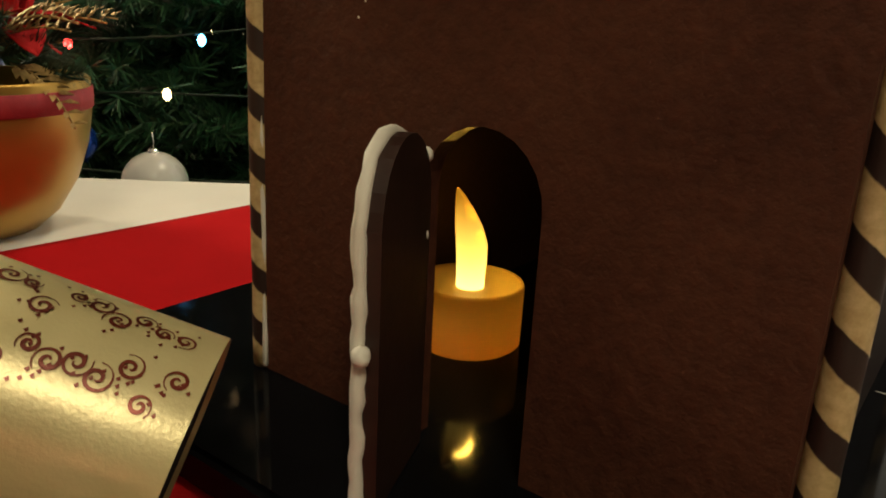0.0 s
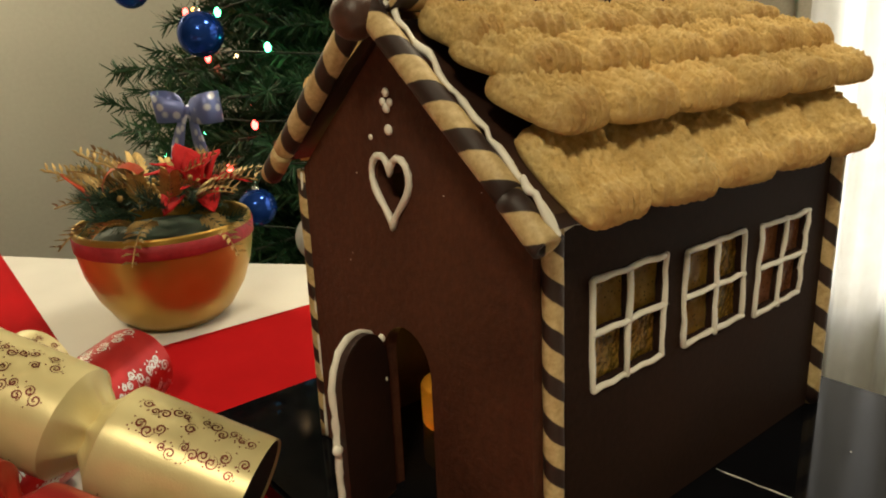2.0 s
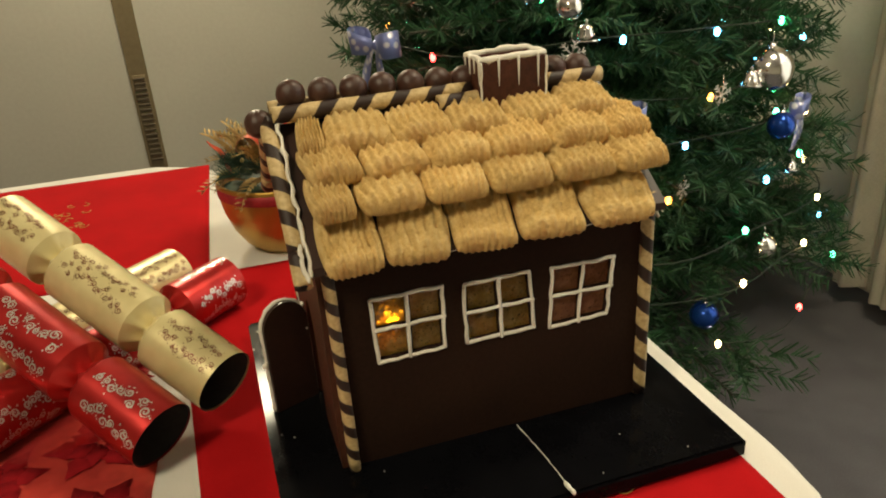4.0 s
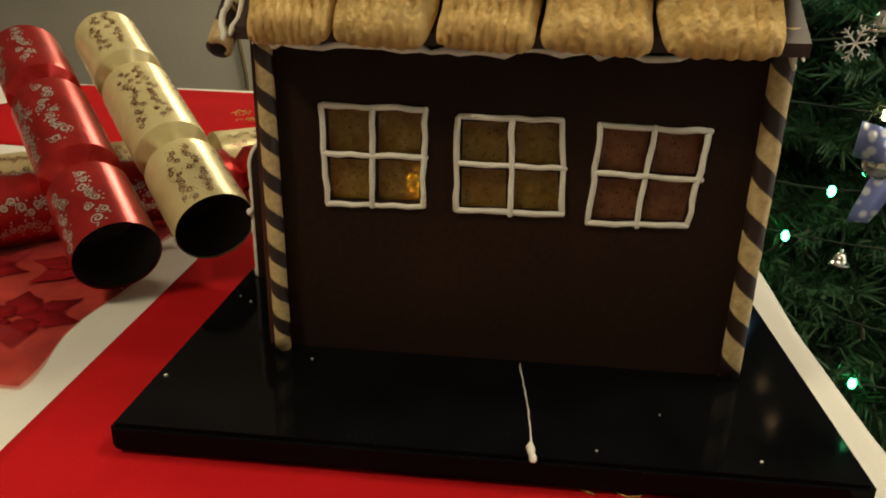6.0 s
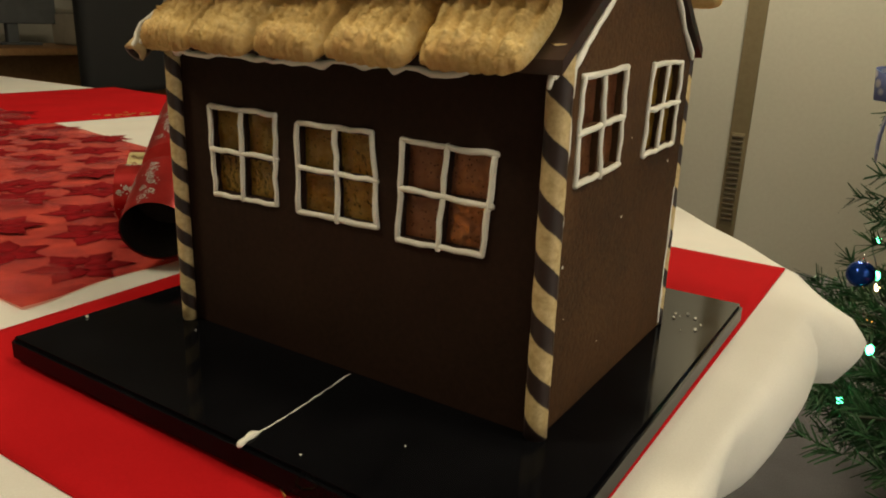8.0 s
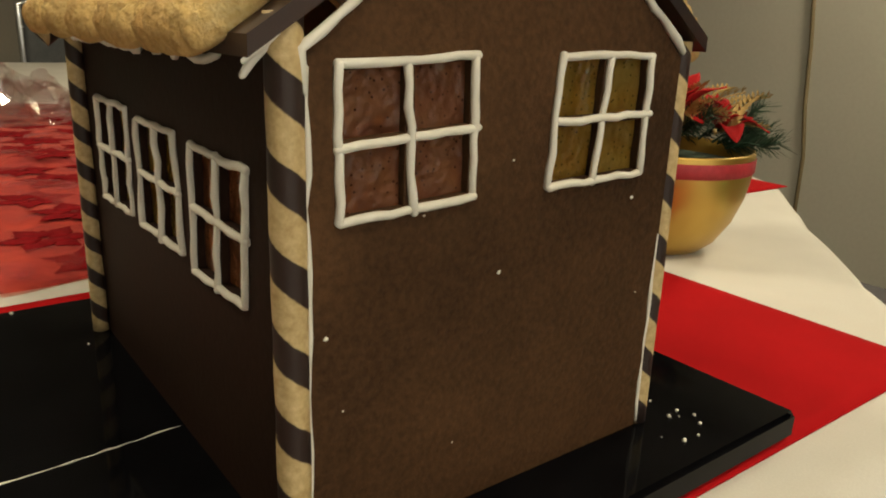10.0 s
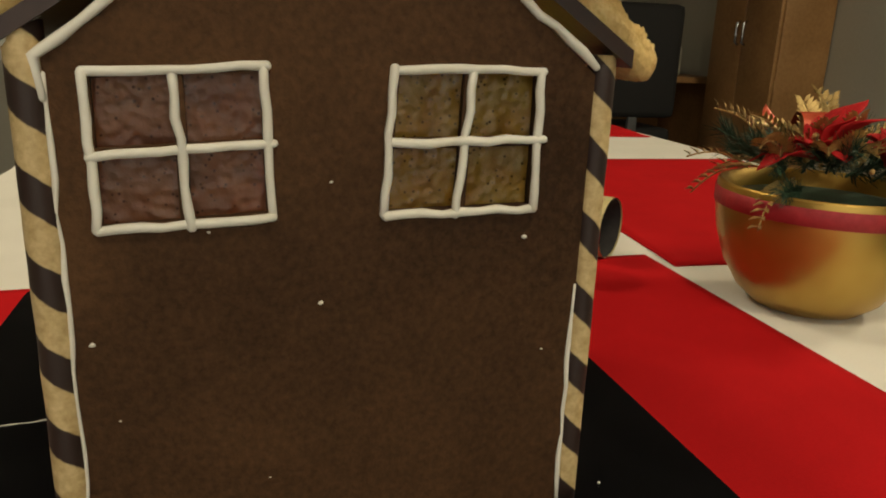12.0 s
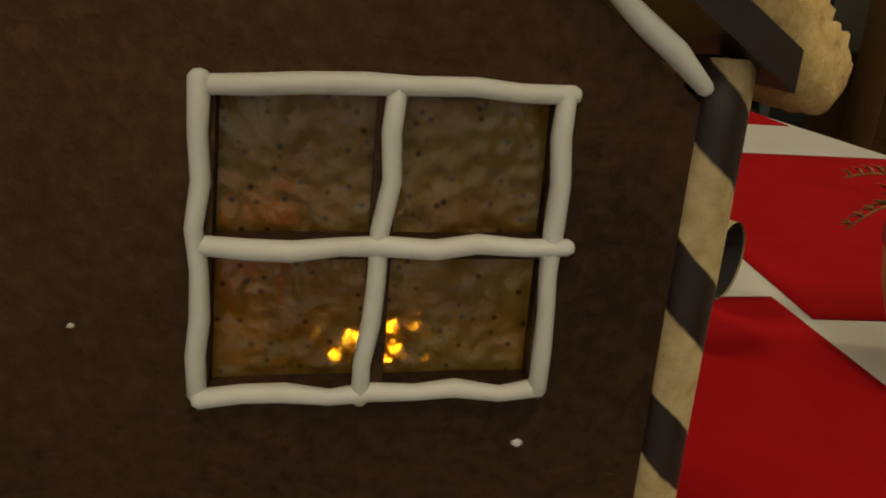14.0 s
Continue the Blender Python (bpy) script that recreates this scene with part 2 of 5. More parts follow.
def slab(outline, holes, thick, to3d, bevel=0.0):
    """A flat panel with openings: outline and holes are lists of (u, v); to3d(u, v, w) places them, w running into the panel."""
    bm = bmesh.new()
    edges = []
    for loop in [outline, *holes]:
        vs = [bm.verts.new((u, v, 0)) for u, v in loop]
        edges += [bm.edges.new((vs[k], vs[(k + 1) % len(vs)])) for k in range(len(vs))]
    bmesh.ops.triangle_fill(bm, use_beauty=True, use_dissolve=False, edges=edges)
    r = bmesh.ops.extrude_face_region(bm, geom=list(bm.faces))
    for v in (g for g in r["geom"] if isinstance(g, bmesh.types.BMVert)):
        v.co.z = thick
    for v in bm.verts:
        v.co = to3d(*v.co)
    return bm


# ---- the gingerbread house ----
RIDGE_X, EAVE, RIDGE, LONG, WIDE = -0.83, 1.56, 2.2, 2.35, 1.67
house = thing("gingerbread_house", (0, 0, 0), "dark gingerbread house with biscuit roof and white icing on black board", "gingerbread house")


def between(corners):
    """Bilinear point inside four corners given as top left, top right, bottom right, bottom left."""
    tl, tr, br, bl = (Vector(c) for c in corners)
    return lambda u, v: bl.lerp(br, u).lerp(tl.lerp(tr, u), v)


def panes_of(corners):
    """The four openings of a window, each a loop of four points."""
    at, e = between(corners), 0.034
    cells = [(u, v) for u in (0.0, 0.5) for v in (0.0, 0.5)]
    return [[at(u + a, v + b) for a, b in ((e, e), (0.5 - e, e), (0.5 - e, 0.5 - e), (e, 0.5 - e))] for u, v in cells]


def rect(a, b, c, d):
    return [(a, c), (b, c), (b, d), (a, d)]


SIDE = {"w1": ((0.325, 1.255), (0.80, 1.257), (0.79, 0.80), (0.33, 0.79)), "w2": ((0.955, 1.225), (1.42, 1.23), (1.45, 0.79), (0.96, 0.785)),
        "w3": ((1.59, 1.22), (2.07, 1.215), (2.02, 0.77), (1.575, 0.76))}
BACK = {"b1": ((-0.14, 1.53), (-0.61, 1.56), (-0.62, 1.125), (-0.14, 1.095)), "b2": ((-0.98, 1.565), (-1.44, 1.57), (-1.44, 1.135), (-0.95, 1.12))}


def side_point(x):
    return lambda u, v, w: Vector((x - w, u, v))


def front_point(y):
    return lambda u, v, w: Vector((u, y + w, v))


def back_point(y):
    return lambda u, v, w: Vector((u, y - w, v))


holes = [p for w in SIDE.values() for p in panes_of(w)]
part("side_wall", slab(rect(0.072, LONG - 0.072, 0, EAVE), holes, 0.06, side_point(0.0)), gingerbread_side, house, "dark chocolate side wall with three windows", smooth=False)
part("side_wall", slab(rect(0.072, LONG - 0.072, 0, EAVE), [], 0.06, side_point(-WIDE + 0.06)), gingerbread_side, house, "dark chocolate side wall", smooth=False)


def gable(x0, x1):
    return [(x0, 0), (x1, 0), (x1, EAVE), (RIDGE_X, RIDGE), (x0, EAVE)]


def arch(x0, x1, top, n=12):
    r = (x1 - x0) / 2
    c = (x0 + x1) / 2
    return [(x0, -0.0 + 0.001), (x1, 0.001)] + [(c + r * math.cos(a), top - r * 1.05 + r * 1.05 * math.sin(a)) for a in (math.pi * k / n for k in range(n + 1))]


def heart(cx, top, tip, w, n=30):
    pts = []
    for k in range(n):
        a = 2 * math.pi * k / n
        u = math.sin(a) ** 3
        v = (13 * math.cos(a) - 5 * math.cos(2 * a) - 2 * math.cos(3 * a) - math.cos(4 * a)) / 17
        pts.append((cx + u * w / 2, tip + (top - tip) * (v + 1) / 1.72))
    return pts


DOOR = (-0.985, -0.625, 0.915)
door_hole = arch(*DOOR)
door_hole[0], door_hole[1] = (DOOR[0], 0.0), (DOOR[1], 0.0)
outline = [(-1.625, 0), (DOOR[0], 0.0)] + door_hole[2:][::-1] + [(DOOR[1], 0.0), (0.0, 0), (0.0, EAVE), (RIDGE_X, RIDGE), (-1.605, EAVE)]
heart_line = heart(-0.83, 1.70, 1.385, 0.275)
part("front_wall", slab(outline, [heart(-0.83, 1.69, 1.41, 0.225)], 0.07, front_point(0.0)), gingerbread, house, "brown gingerbread front gable with arched doorway and heart opening", smooth=False)
holes = [p for w in BACK.values() for p in panes_of(w)]
part("back_wall", slab(gable(-WIDE + 0.05, -0.04), holes, 0.07, back_point(LONG)), gingerbread_back, house, "brown gingerbread back gable with two windows", smooth=False)


def window(corners, to3d, glass, seed, skew=0.0):
    """White piped frame and cross over four sugar panes; the cross runs a little over the frame."""
    rnd = random.Random(seed)
    j = lambda: rnd.uniform(-0.015, 0.015)
    at = between(corners)
    w = thing("window", (0, 0, 0), "", "")
    w.parent = house
    mid, lift = 0.5 + j(), 0.5 + j()
    lines = [[(j(), 0.0), (j(), 1.0)], [(0.0, 1 + j()), (1.01, 1 + j())], [(1 + j(), 1.0), (1 + j(), 0.0)], [(1.0, j()), (0.0, j())],
             [(mid + skew, 1.0), (mid - skew, -0.03)], [(0.0, lift + j()), (1.04, lift + j())]]
    for k, ln in enumerate(lines):
        ps = along([to3d(*at(u, v), -0.006) for u, v in ln], 0.06, 0.010, seed * 10 + k)
        part("icing_line", tube(ps, 0.0138, 10, 0.22, seed=seed + k), icing, w)
    for loop in panes_of(corners):
        bm = bmesh.new()
        n = 12
        grid = []
        for i in range(n + 1):
            row = []
            for k in range(n + 1):
                u, v = -0.06 + 1.12 * i / n, -0.06 + 1.12 * k / n
                p = loop[0].lerp(loop[1], u).lerp(loop[3].lerp(loop[2], u), v)
                row.append(bm.verts.new(to3d(p.x, p.y, 0.030 + 0.006 * noise.noise(Vector((p.x * 12, p.y * 12, seed))))))
            grid.append(row)
        for i in range(n):
            for k in range(n):
                bm.faces.new((grid[i][k], grid[i + 1][k], grid[i + 1][k + 1], grid[i][k + 1]))
        part("sugar_pane", bm, glass, w)
    return w


for n, (key, spec) in enumerate(SIDE.items()):
    window(spec, side_point(0.0), sugar_pink if key == "w3" else sugar_amber, n + 1)
for n, (key, spec) in enumerate(BACK.items()):
    window(spec, back_point(LONG), sugar_pink if key == "b1" else sugar_amber, n + 11, -0.03 if key == "b1" else 0.03)

# Heart, dot and sprig piped on the front gable.
ps = [Vector((u, -0.012, v)) for u, v in heart_line]
part("icing_heart", tube(ps[3:] + ps[:4], 0.016, 8, 0.25), icing, house, "white piped icing heart")


def blob(at, r, squash=0.6, parent=house, seed=1):
    bm = bmesh.new()
    bmesh.ops.create_icosphere(bm, subdivisions=2, radius=r)
    for v in bm.verts:
        v.co *= 1 + 0.15 * noise.noise(v.co * (3 / r) + Vector((seed, 0, 0)))
        v.co.y *= squash
    bmesh.ops.translate(bm, vec=at, verts=bm.verts)
    return part("icing_dot", bm, icing, parent)


blob((-0.825, -0.008, 1.81), 0.024)
blob((-0.968, -0.005, 1.768), 0.013)
for x, z, r in ((-0.83, 1.965, 0.02), (-0.855, 1.925, 0.018), (-0.805, 1.925, 0.018), (-0.83, 1.90, 0.022)):
    blob((x, -0.008, z), r)

# Door, standing open on its hinge side.
door = thing("door", (-1.0, -0.01, 0.0), "", "")
door.parent = house
door.matrix_basis = pose(-0.0955, -0.001, 0.0, 0, 0, -68)
dl = arch(0.0, 0.365, 0.905, 14)
dl[0], dl[1] = (0.0, 0.004), (0.365, 0.004)
part("door_panel", slab(dl, [], 0.036, front_point(-0.03)), chocolate, door, "dark chocolate arched door panel", smooth=False)
edge = [(u, v) for u, v in dl[1:]]
ps = along([Vector((u, -0.045, v)) for u, v in edge], 0.03, 0.006, 5)
part("icing_edge", tube(ps, 0.0185, 8, 0.3), icing, door, "white piped icing edge")
blob((0.385, -0.03, 0.43), 0.026, 0.9, door)
blob((-0.965, -0.03, 0.62), 0.027, 0.8)
blob((-0.955, -0.03, 0.83), 0.021, 0.8)


# Striped wafer rolls.
def roll(length, radius=0.05, seed=1, hollow=0.6):
    prof = [(radius * hollow, 0.03), (radius * hollow, 0.0), (radius, 0.0)]
    n = max(6, int(length / 0.08))
    rnd = random.Random(seed)
    for k in range(1, n):
        prof.append((radius * (1 + 0.05 * (rnd.random() - 0.5)), length * k / n))
    prof += [(radius, length), (radius * hollow, length), (radius * hollow, length - 0.03), (0.001, length - 0.03)]
    return lathe([(0.001, 0.03)] + prof, 20)


def roll_between(a, b, radius, seed, spin=0.0, parent=house, name="wafer_post", look_of=wafer):
    a, b = Vector(a), Vector(b)
    ob = part(name, roll((b - a).length, radius, seed), look_of, parent)
    q = (b - a).to_track_quat("Z", "Y").to_matrix().to_4x4()
    ob.matrix_basis = Matrix.Translation(a * D) @ q @ pose(0, 0, 0, 0, 0, spin)
    return ob


roll_between((0.035, 0.08, 0.0), (0.03, 0.07, 1.56), 0.041, 1, 30, look_of=wafer_tight)
roll_between((-1.665, 0.03, 0.0), (-1.65, 0.03, 1.54), 0.045, 2, 160, look_of=wafer_tight)
roll_between((-0.005, LONG - 0.02, 0.0), (-0.002, LONG - 0.03, 1.66), 0.052, 3, 80)
roll_between((-WIDE + 0.01, LONG - 0.03, 0.0), (-WIDE + 0.01, LONG - 0.04, 1.62), 0.045, 4, 210)
for k, (x, y, top) in enumerate(((-0.045, LONG + 0.002, EAVE - 0.03), (-WIDE + 0.055, LONG + 0.001, 0.86), (-1.635, 0.0, EAVE - 0.03))):
    ps = along([(x, y, 0.02), (x, y, top)], 0.09, 0.012, 20 + k)
    part("icing_line", tube(ps, 0.0085, 6, 0.6, seed=k), icing, house)

# Roof panels.
for side in (1, -1):
    bm = bmesh.new()
    cx = RIDGE_X
    run, fall = (0.95 if side > 0 else 0.90), 0.68
    prof = [(0.0, RIDGE + 0.02), (run, RIDGE + 0.02 - run * fall), (run, RIDGE - 0.035 - run * fall), (0.0, RIDGE - 0.035)]
    a = [bm.verts.new((cx + side * u, -0.03, v + 0.03)) for u, v in prof]
    b = [bm.verts.new((cx + side * u, LONG + 0.03, v + 0.03)) for u, v in prof]
    for k in range(4):
        bm.faces.new((a[k], a[(k + 1) % 4], b[(k + 1) % 4], b[k]))
    bm.faces.new(a[::-1])
    bm.faces.new(b)
    part("roof_panel", bm, chocolate, house, "dark chocolate roof panel", smooth=False)


def biscuit(seed, w=0.43, l=0.47, t=0.085):
    """A puffy shortbread with wavy rows of small knobs running along its length and a scalloped end."""
    bm = bmesh.new()
    rnd = random.Random(seed)
    nu, nv = 60, 50
    ph, ridges, bend = rnd.random() * 6, rnd.choice((7.0, 8.0, 9.0)), rnd.uniform(-1.0, 1.0)
    top, bot = [], []
    bow = lambda s: 0.5 * s + 0.5 * math.sin(s * math.pi / 2)
    for i in range(nu + 1):
        u = bow(-1 + 2 * i / nu)
        rt, rb = [], []
        for k in range(nv + 1):
            v = bow(-1 + 2 * k / nv)
            fu, fv = max(0, 1 - abs(u) ** 7), max(0, 1 - abs(v) ** 7)
            rim = (fu * fv) ** 0.5
            th = ridges * math.pi * u + ph + bend * math.sin(2.6 * v + ph) * 2.2
            wave = math.cos(th)
            scallop = 1 + 0.026 * wave * abs(v) ** 3 + 0.03 * noise.noise(Vector((u * 2.5, v, seed)))
            x = u * w / 2 * (1 - 0.10 * abs(v) ** 5) * (1 + 0.03 * math.sin(3 * v + ph))
            y = v * l / 2 * (1 - 0.10 * abs(u) ** 5) * scallop
            knob = math.cos(30 * v + 3.14 * math.floor(th / (2 * math.pi)) + 1.5 * math.sin(3 * u + ph))
            p = Vector((x, y, 0)) * 14 + Vector((seed, 0, 0))
            mix = 0.5 + 0.9 * noise.noise(p * 0.5)
            z = t * rim * (0.92 + 0.10 * (1 - u * u)) + rim * (0.0125 * wave + 0.012 * mix * knob * (0.5 + 0.5 * wave))
            z += rim * (0.020 * noise.noise(p) + 0.010 * noise.noise(p * 3.1))
            edge = i in (0, nu) or k in (0, nv)
            vt = bm.verts.new((x, y, 0.0 if edge else z))
            rt.append(vt)
            rb.append(vt if edge else bm.verts.new((x, y, -0.5 * t * rim)))
        top.append(rt)
        bot.append(rb)
    for i in range(nu):
        for k in range(nv):
            bm.faces.new((top[i][k], top[i + 1][k], top[i + 1][k + 1], top[i][k + 1]))
            q = (bot[i][k], bot[i][k + 1], bot[i + 1][k + 1], bot[i + 1][k])
            if any(a is not b for a, b in zip(q, (top[i][k], top[i][k + 1], top[i + 1][k + 1], top[i + 1][k]))):
                bm.faces.new(q)
    return bm


rnd = random.Random(7)
kinds = []
ROWS = [(0.215, 1.55, 38, [(0.05, 0.42), (0.43, 0.85), (0.87, 1.29), (1.30, 1.75), (1.77, 2.26)]),
        (0.11, 1.88, 14, [(0.04, 0.30), (0.32, 0.73), (0.74, 1.14), (1.15, 1.58), (1.59, 2.02), (2.03, 2.43)]),
        (-0.095, 2.03, 13, [(0.05, 0.40), (0.41, 0.82), (0.83, 1.24), (1.25, 1.66), (1.67, 2.08), (2.09, 2.40)]),
        (-0.32, 2.135, 15, [(0.06, 0.23), (0.24, 0.66), (0.67, 1.07), (1.08, 1.47), (1.48, 1.88), (1.89, 2.28)])]
for side in (1, -1):
    for row, (x, z, tilt, cols) in enumerate(ROWS):
        for y0, y1 in cols:
            if len(kinds) < 6:
                ob = part("biscuit", biscuit(len(kinds) + 3), biscuit_mat, house)
                kinds.append(ob)
                src = ob
            else:
                src = rnd.choice(kinds)
                ob = again(src, house, (0, 0, 0))
            a = tilt + rnd.uniform(-3, 3)
            half = 0.235 if row == 0 else 0.205
            cx = x - half * math.cos(radians(a))
            cz = z + half * math.sin(radians(a))
            cx = cx if side == 1 else 2 * RIDGE_X - cx
            m = Matrix.LocRotScale((D * cx, D * ((y0 + y1) / 2 + rnd.uniform(-0.01, 0.01) + (0.05 if side < 0 else 0.0)), D * cz), Euler((0, radians(side * a), 0)), None)
            m = m @ Matrix.LocRotScale(None, Euler((0, 0, radians(90 + rnd.uniform(-5, 5) + (180 if rnd.random() < 0.5 else 0)))), ((y1 - y0) / 0.425, 1.0 if row == 0 else 0.9, 1.0 + 0.08 * (row > 0)))
            ob.matrix_basis = m

# Wafer fascia on the front gable, ridge rolls and chocolate balls.
for side in (1, -1):
    e = Vector((RIDGE_X + side * 0.98, -0.085, EAVE - 0.05))
    r = Vector((RIDGE_X + side * 0.03, -0.085, RIDGE + 0.09))
    mid = e.lerp(r, 0.18)
    roll_between(e, mid, 0.056, 6, 40, name="fascia_wafer")
    roll_between(mid + Vector((0, 0.004, 0.006)), r, 0.055, 7, 120, name="fascia_wafer")
    ps = along([e + Vector((0, 0.06, 0.06)), r + Vector((0, 0.06, 0.05))], 0.05, 0.02, 31)
    part("icing_line", tube(ps, 0.014, 6, 0.6), icing, house)
    blob(mid + Vector((0, 0.0, 0.05)), 0.02, 1.0, seed=3)
ps = along([(0.02, -0.06, 1.72), (0.10, -0.07, 1.66), (0.17, -0.06, 1.56)], 0.025, 0.012, 44)
part("icing_line", tube(ps, 0.014, 8, 0.4), icing, house)
for y0, y1, x, z in ((-0.05, 1.32, -0.735, 2.335), (-0.05, 1.32, -0.925, 2.335), (1.85, 2.33, -0.735, 2.325), (1.85, 2.33, -0.925, 2.325), (1.05, 1.5, -0.64, 2.29)):
    roll_between((x, y0, z), (x, y1, z), 0.056, 9, 20, name="ridge_wafer")
bm = bmesh.new()
bmesh.ops.create_icosphere(bm, subdivisions=3, radius=0.098)
for v in bm.verts:
    v.co *= 1 + 0.03 * noise.noise(v.co * 18)
ball = part("chocolate_ball", bm, ball_choc, house, at=(-0.83, 0.10, 2.44))
for k, y in enumerate((0.31, 0.52, 0.72, 0.92, 1.12, 1.31, 2.0, 2.19)):
    again(ball, house, (-0.83, y, 2.43 - 0.008 * k), (37 * k, 50 * k, 0))
again(ball, house, (-0.83, -0.13, 2.27), (20, 70, 0))

# Chimney with an iced rim and icicles.
chimney = thing("chimney", (-0.81, 1.585, 2.05), "", "")
chimney.parent = house
for n, (at, s) in enumerate((((0.21, 0, 0.24), (0.05, 0.50, 0.50)), ((-0.06, 0, 0.24), (0.05, 0.50, 0.50)), ((0.075, 0.225, 0.24), (0.218, 0.05, 0.50)), ((0.075, -0.225, 0.24), (0.218, 0.05, 0.50)))):
    part("chimney_wall", box(*s, at, 0.008), gingerbread, chimney)
corners = [(0.215, -0.235, 0.5), (0.215, 0.235, 0.5), (-0.065, 0.235, 0.5), (-0.065, -0.235, 0.5), (0.215, -0.235, 0.5)]
part("icing_rim", tube(along(corners, 0.05, 0.015, 3), 0.024, 8, 0.5), icing, chimney, "white icing rim")
rnd = random.Random(5)
for k in range(14):
    u = k / 14
    c = corners[int(u * 4)]
    d = corners[int(u * 4) + 1]
    p = Vector(c).lerp(Vector(d), u * 4 % 1) * 1.0
    p.x *= 1.10
    p.y *= 1.08
    ln = rnd.uniform(0.05, 0.22)
    part("icicle", tube([p, p - Vector((0, 0, ln * 0.5)), p - Vector((0, 0, ln))], 0.011, 6, 0.2, taper=lambda s: 1 - 0.75 * s), icing, chimney)
for y in (-0.24, 0.24):
    part("icing_line", tube(along([(0.24, y, 0.02), (0.24, y, 0.48)], 0.06, 0.01, 9), 0.009, 6, 0.4), icing, chimney)

# Icing along the back eaves and back gable.
for side in (1, -1):
    x0 = RIDGE_X + side * 0.93
    ends = [(x0 - side * 0.14, LONG + 0.006, EAVE - 0.10), (x0 - side * 0.125, LONG + 0.008, EAVE + 0.005)] if side > 0 else []
    ps = along(ends + [(x0 - side * (0.19 if side > 0 else 0.14), LONG + 0.008, EAVE + (0.055 if side > 0 else 0.02)), (RIDGE_X, LONG + 0.008, RIDGE - 0.005)], 0.06, 0.012, 50)
    part("icing_line", tube(ps, 0.0145, 8, 0.5), icing, house)
    if side > 0:
        ps = along([(x0 + 0.02, LONG - 0.02, EAVE - 0.05), (x0 - 0.10, LONG - 0.02, EAVE + 0.04)], 0.05, 0.02, 51)
        part("icing_line", tube(ps, 0.012, 8, 0.5), icing, house)
    ps = along([(RIDGE_X + side * 0.86, 0.05, EAVE - 0.035), (RIDGE_X + side * 0.86, LONG - 0.42, EAVE - 0.035)], 0.06, 0.03, 52)
    part("icing_line", tube(ps, 0.018, 6, 0.8), icing, house)
    if side < 0:
        continue
    # Thin icing under the biscuits of the last column, seen from behind.
    ps = along([(x0 + side * 0.02, LONG + 0.002, EAVE - 0.02), (RIDGE_X + side * 0.3, LONG + 0.002, RIDGE - 0.16)], 0.07, 0.014, 53)
    part("icing_line", tube(ps, 0.010, 6, 0.7), icing, house)
# Small white flecks on the walls.
rnd = random.Random(17)
FLECKS = [(-0.10, 0.756), (-0.76, 0.85), (-1.42, 1.04)] + [(rnd.uniform(-1.55, -0.1), rnd.uniform(0.1, 1.5)) for _ in range(5)]
for k, (x, z) in enumerate(FLECKS):
    bm = bmesh.new()
    bmesh.ops.create_icosphere(bm, subdivisions=1, radius=0.008 if k < 3 else rnd.uniform(0.003, 0.005))
    for v in bm.verts:
        v.co = Vector((v.co.x * rnd.uniform(0.7, 1.9), v.co.y * 0.35, v.co.z * rnd.uniform(0.6, 1.2)))
    part("icing_fleck", bm, icing, house, at=(x, LONG + 0.001, z))
for k in range(7):
    bm = bmesh.new()
    bmesh.ops.create_icosphere(bm, subdivisions=1, radius=rnd.uniform(0.002, 0.004))
    for v in bm.verts:
        v.co = Vector((v.co.x * rnd.uniform(0.7, 1.6), v.co.y * 0.35, v.co.z))
    part("icing_fleck", bm, icing, house, at=(rnd.uniform(-1.6, -0.05), -0.001, rnd.uniform(0.95, 1.75)))


# ---- table, cloths, board ----
TABLE_Z = -0.165


def sheet(outline_fn, nx, ny, thick, wob, seed):
    """A cloth lying flat: outline_fn(u, v) gives x, y; it keeps a small thickness and soft waves."""
    bm = bmesh.new()
    top = [[None] * (ny + 1) for _ in range(nx + 1)]
    low = [[None] * (ny + 1) for _ in range(nx + 1)]
    for i in range(nx + 1):
        for k in range(ny + 1):
            x, y = outline_fn(i / nx, k / ny)
            z = wob * max(0.0, noise.noise(Vector((x * 0.9, y * 0.9, seed))))
            top[i][k] = bm.verts.new((x, y, z + thick))
            low[i][k] = bm.verts.new((x, y, z))
    for i in range(nx):
        for k in range(ny):
            bm.faces.new((top[i][k], top[i + 1][k], top[i + 1][k + 1], top[i][k + 1]))
            bm.faces.new((low[i][k], low[i][k + 1], low[i + 1][k + 1], low[i + 1][k]))
    for i in range(nx):
        for row in (0, ny):
            bm.faces.new((top[i][row], low[i][row], low[i + 1][row], top[i + 1][row]))
    for k in range(ny):
        for col in (0, nx):
            bm.faces.new((top[col][k], top[col][k + 1], low[col][k + 1], low[col][k]))
    return bm


def quad(a, b, c, d):
    """Bilinear outline from four corners."""
    a, b, c, d = (Vector(p) for p in (a, b, c, d))
    return lambda u, v: tuple((a.lerp(b, u)).lerp(d.lerp(c, u), v))


def table_outline():
    """Long table whose far end is cut off slantwise, with soft corners."""
    raw = [(2.2, -26.0), (2.2, 1.6), (1.8, 2.6), (1.2, 2.88), (-3.1, 2.96), (-3.9, 2.74), (-4.6, 2.16), (-6.7, 0.36), (-8.35, -0.85), (-8.7, -1.5), (-8.75, -2.4), (-8.75, -26.0)]
    return raw


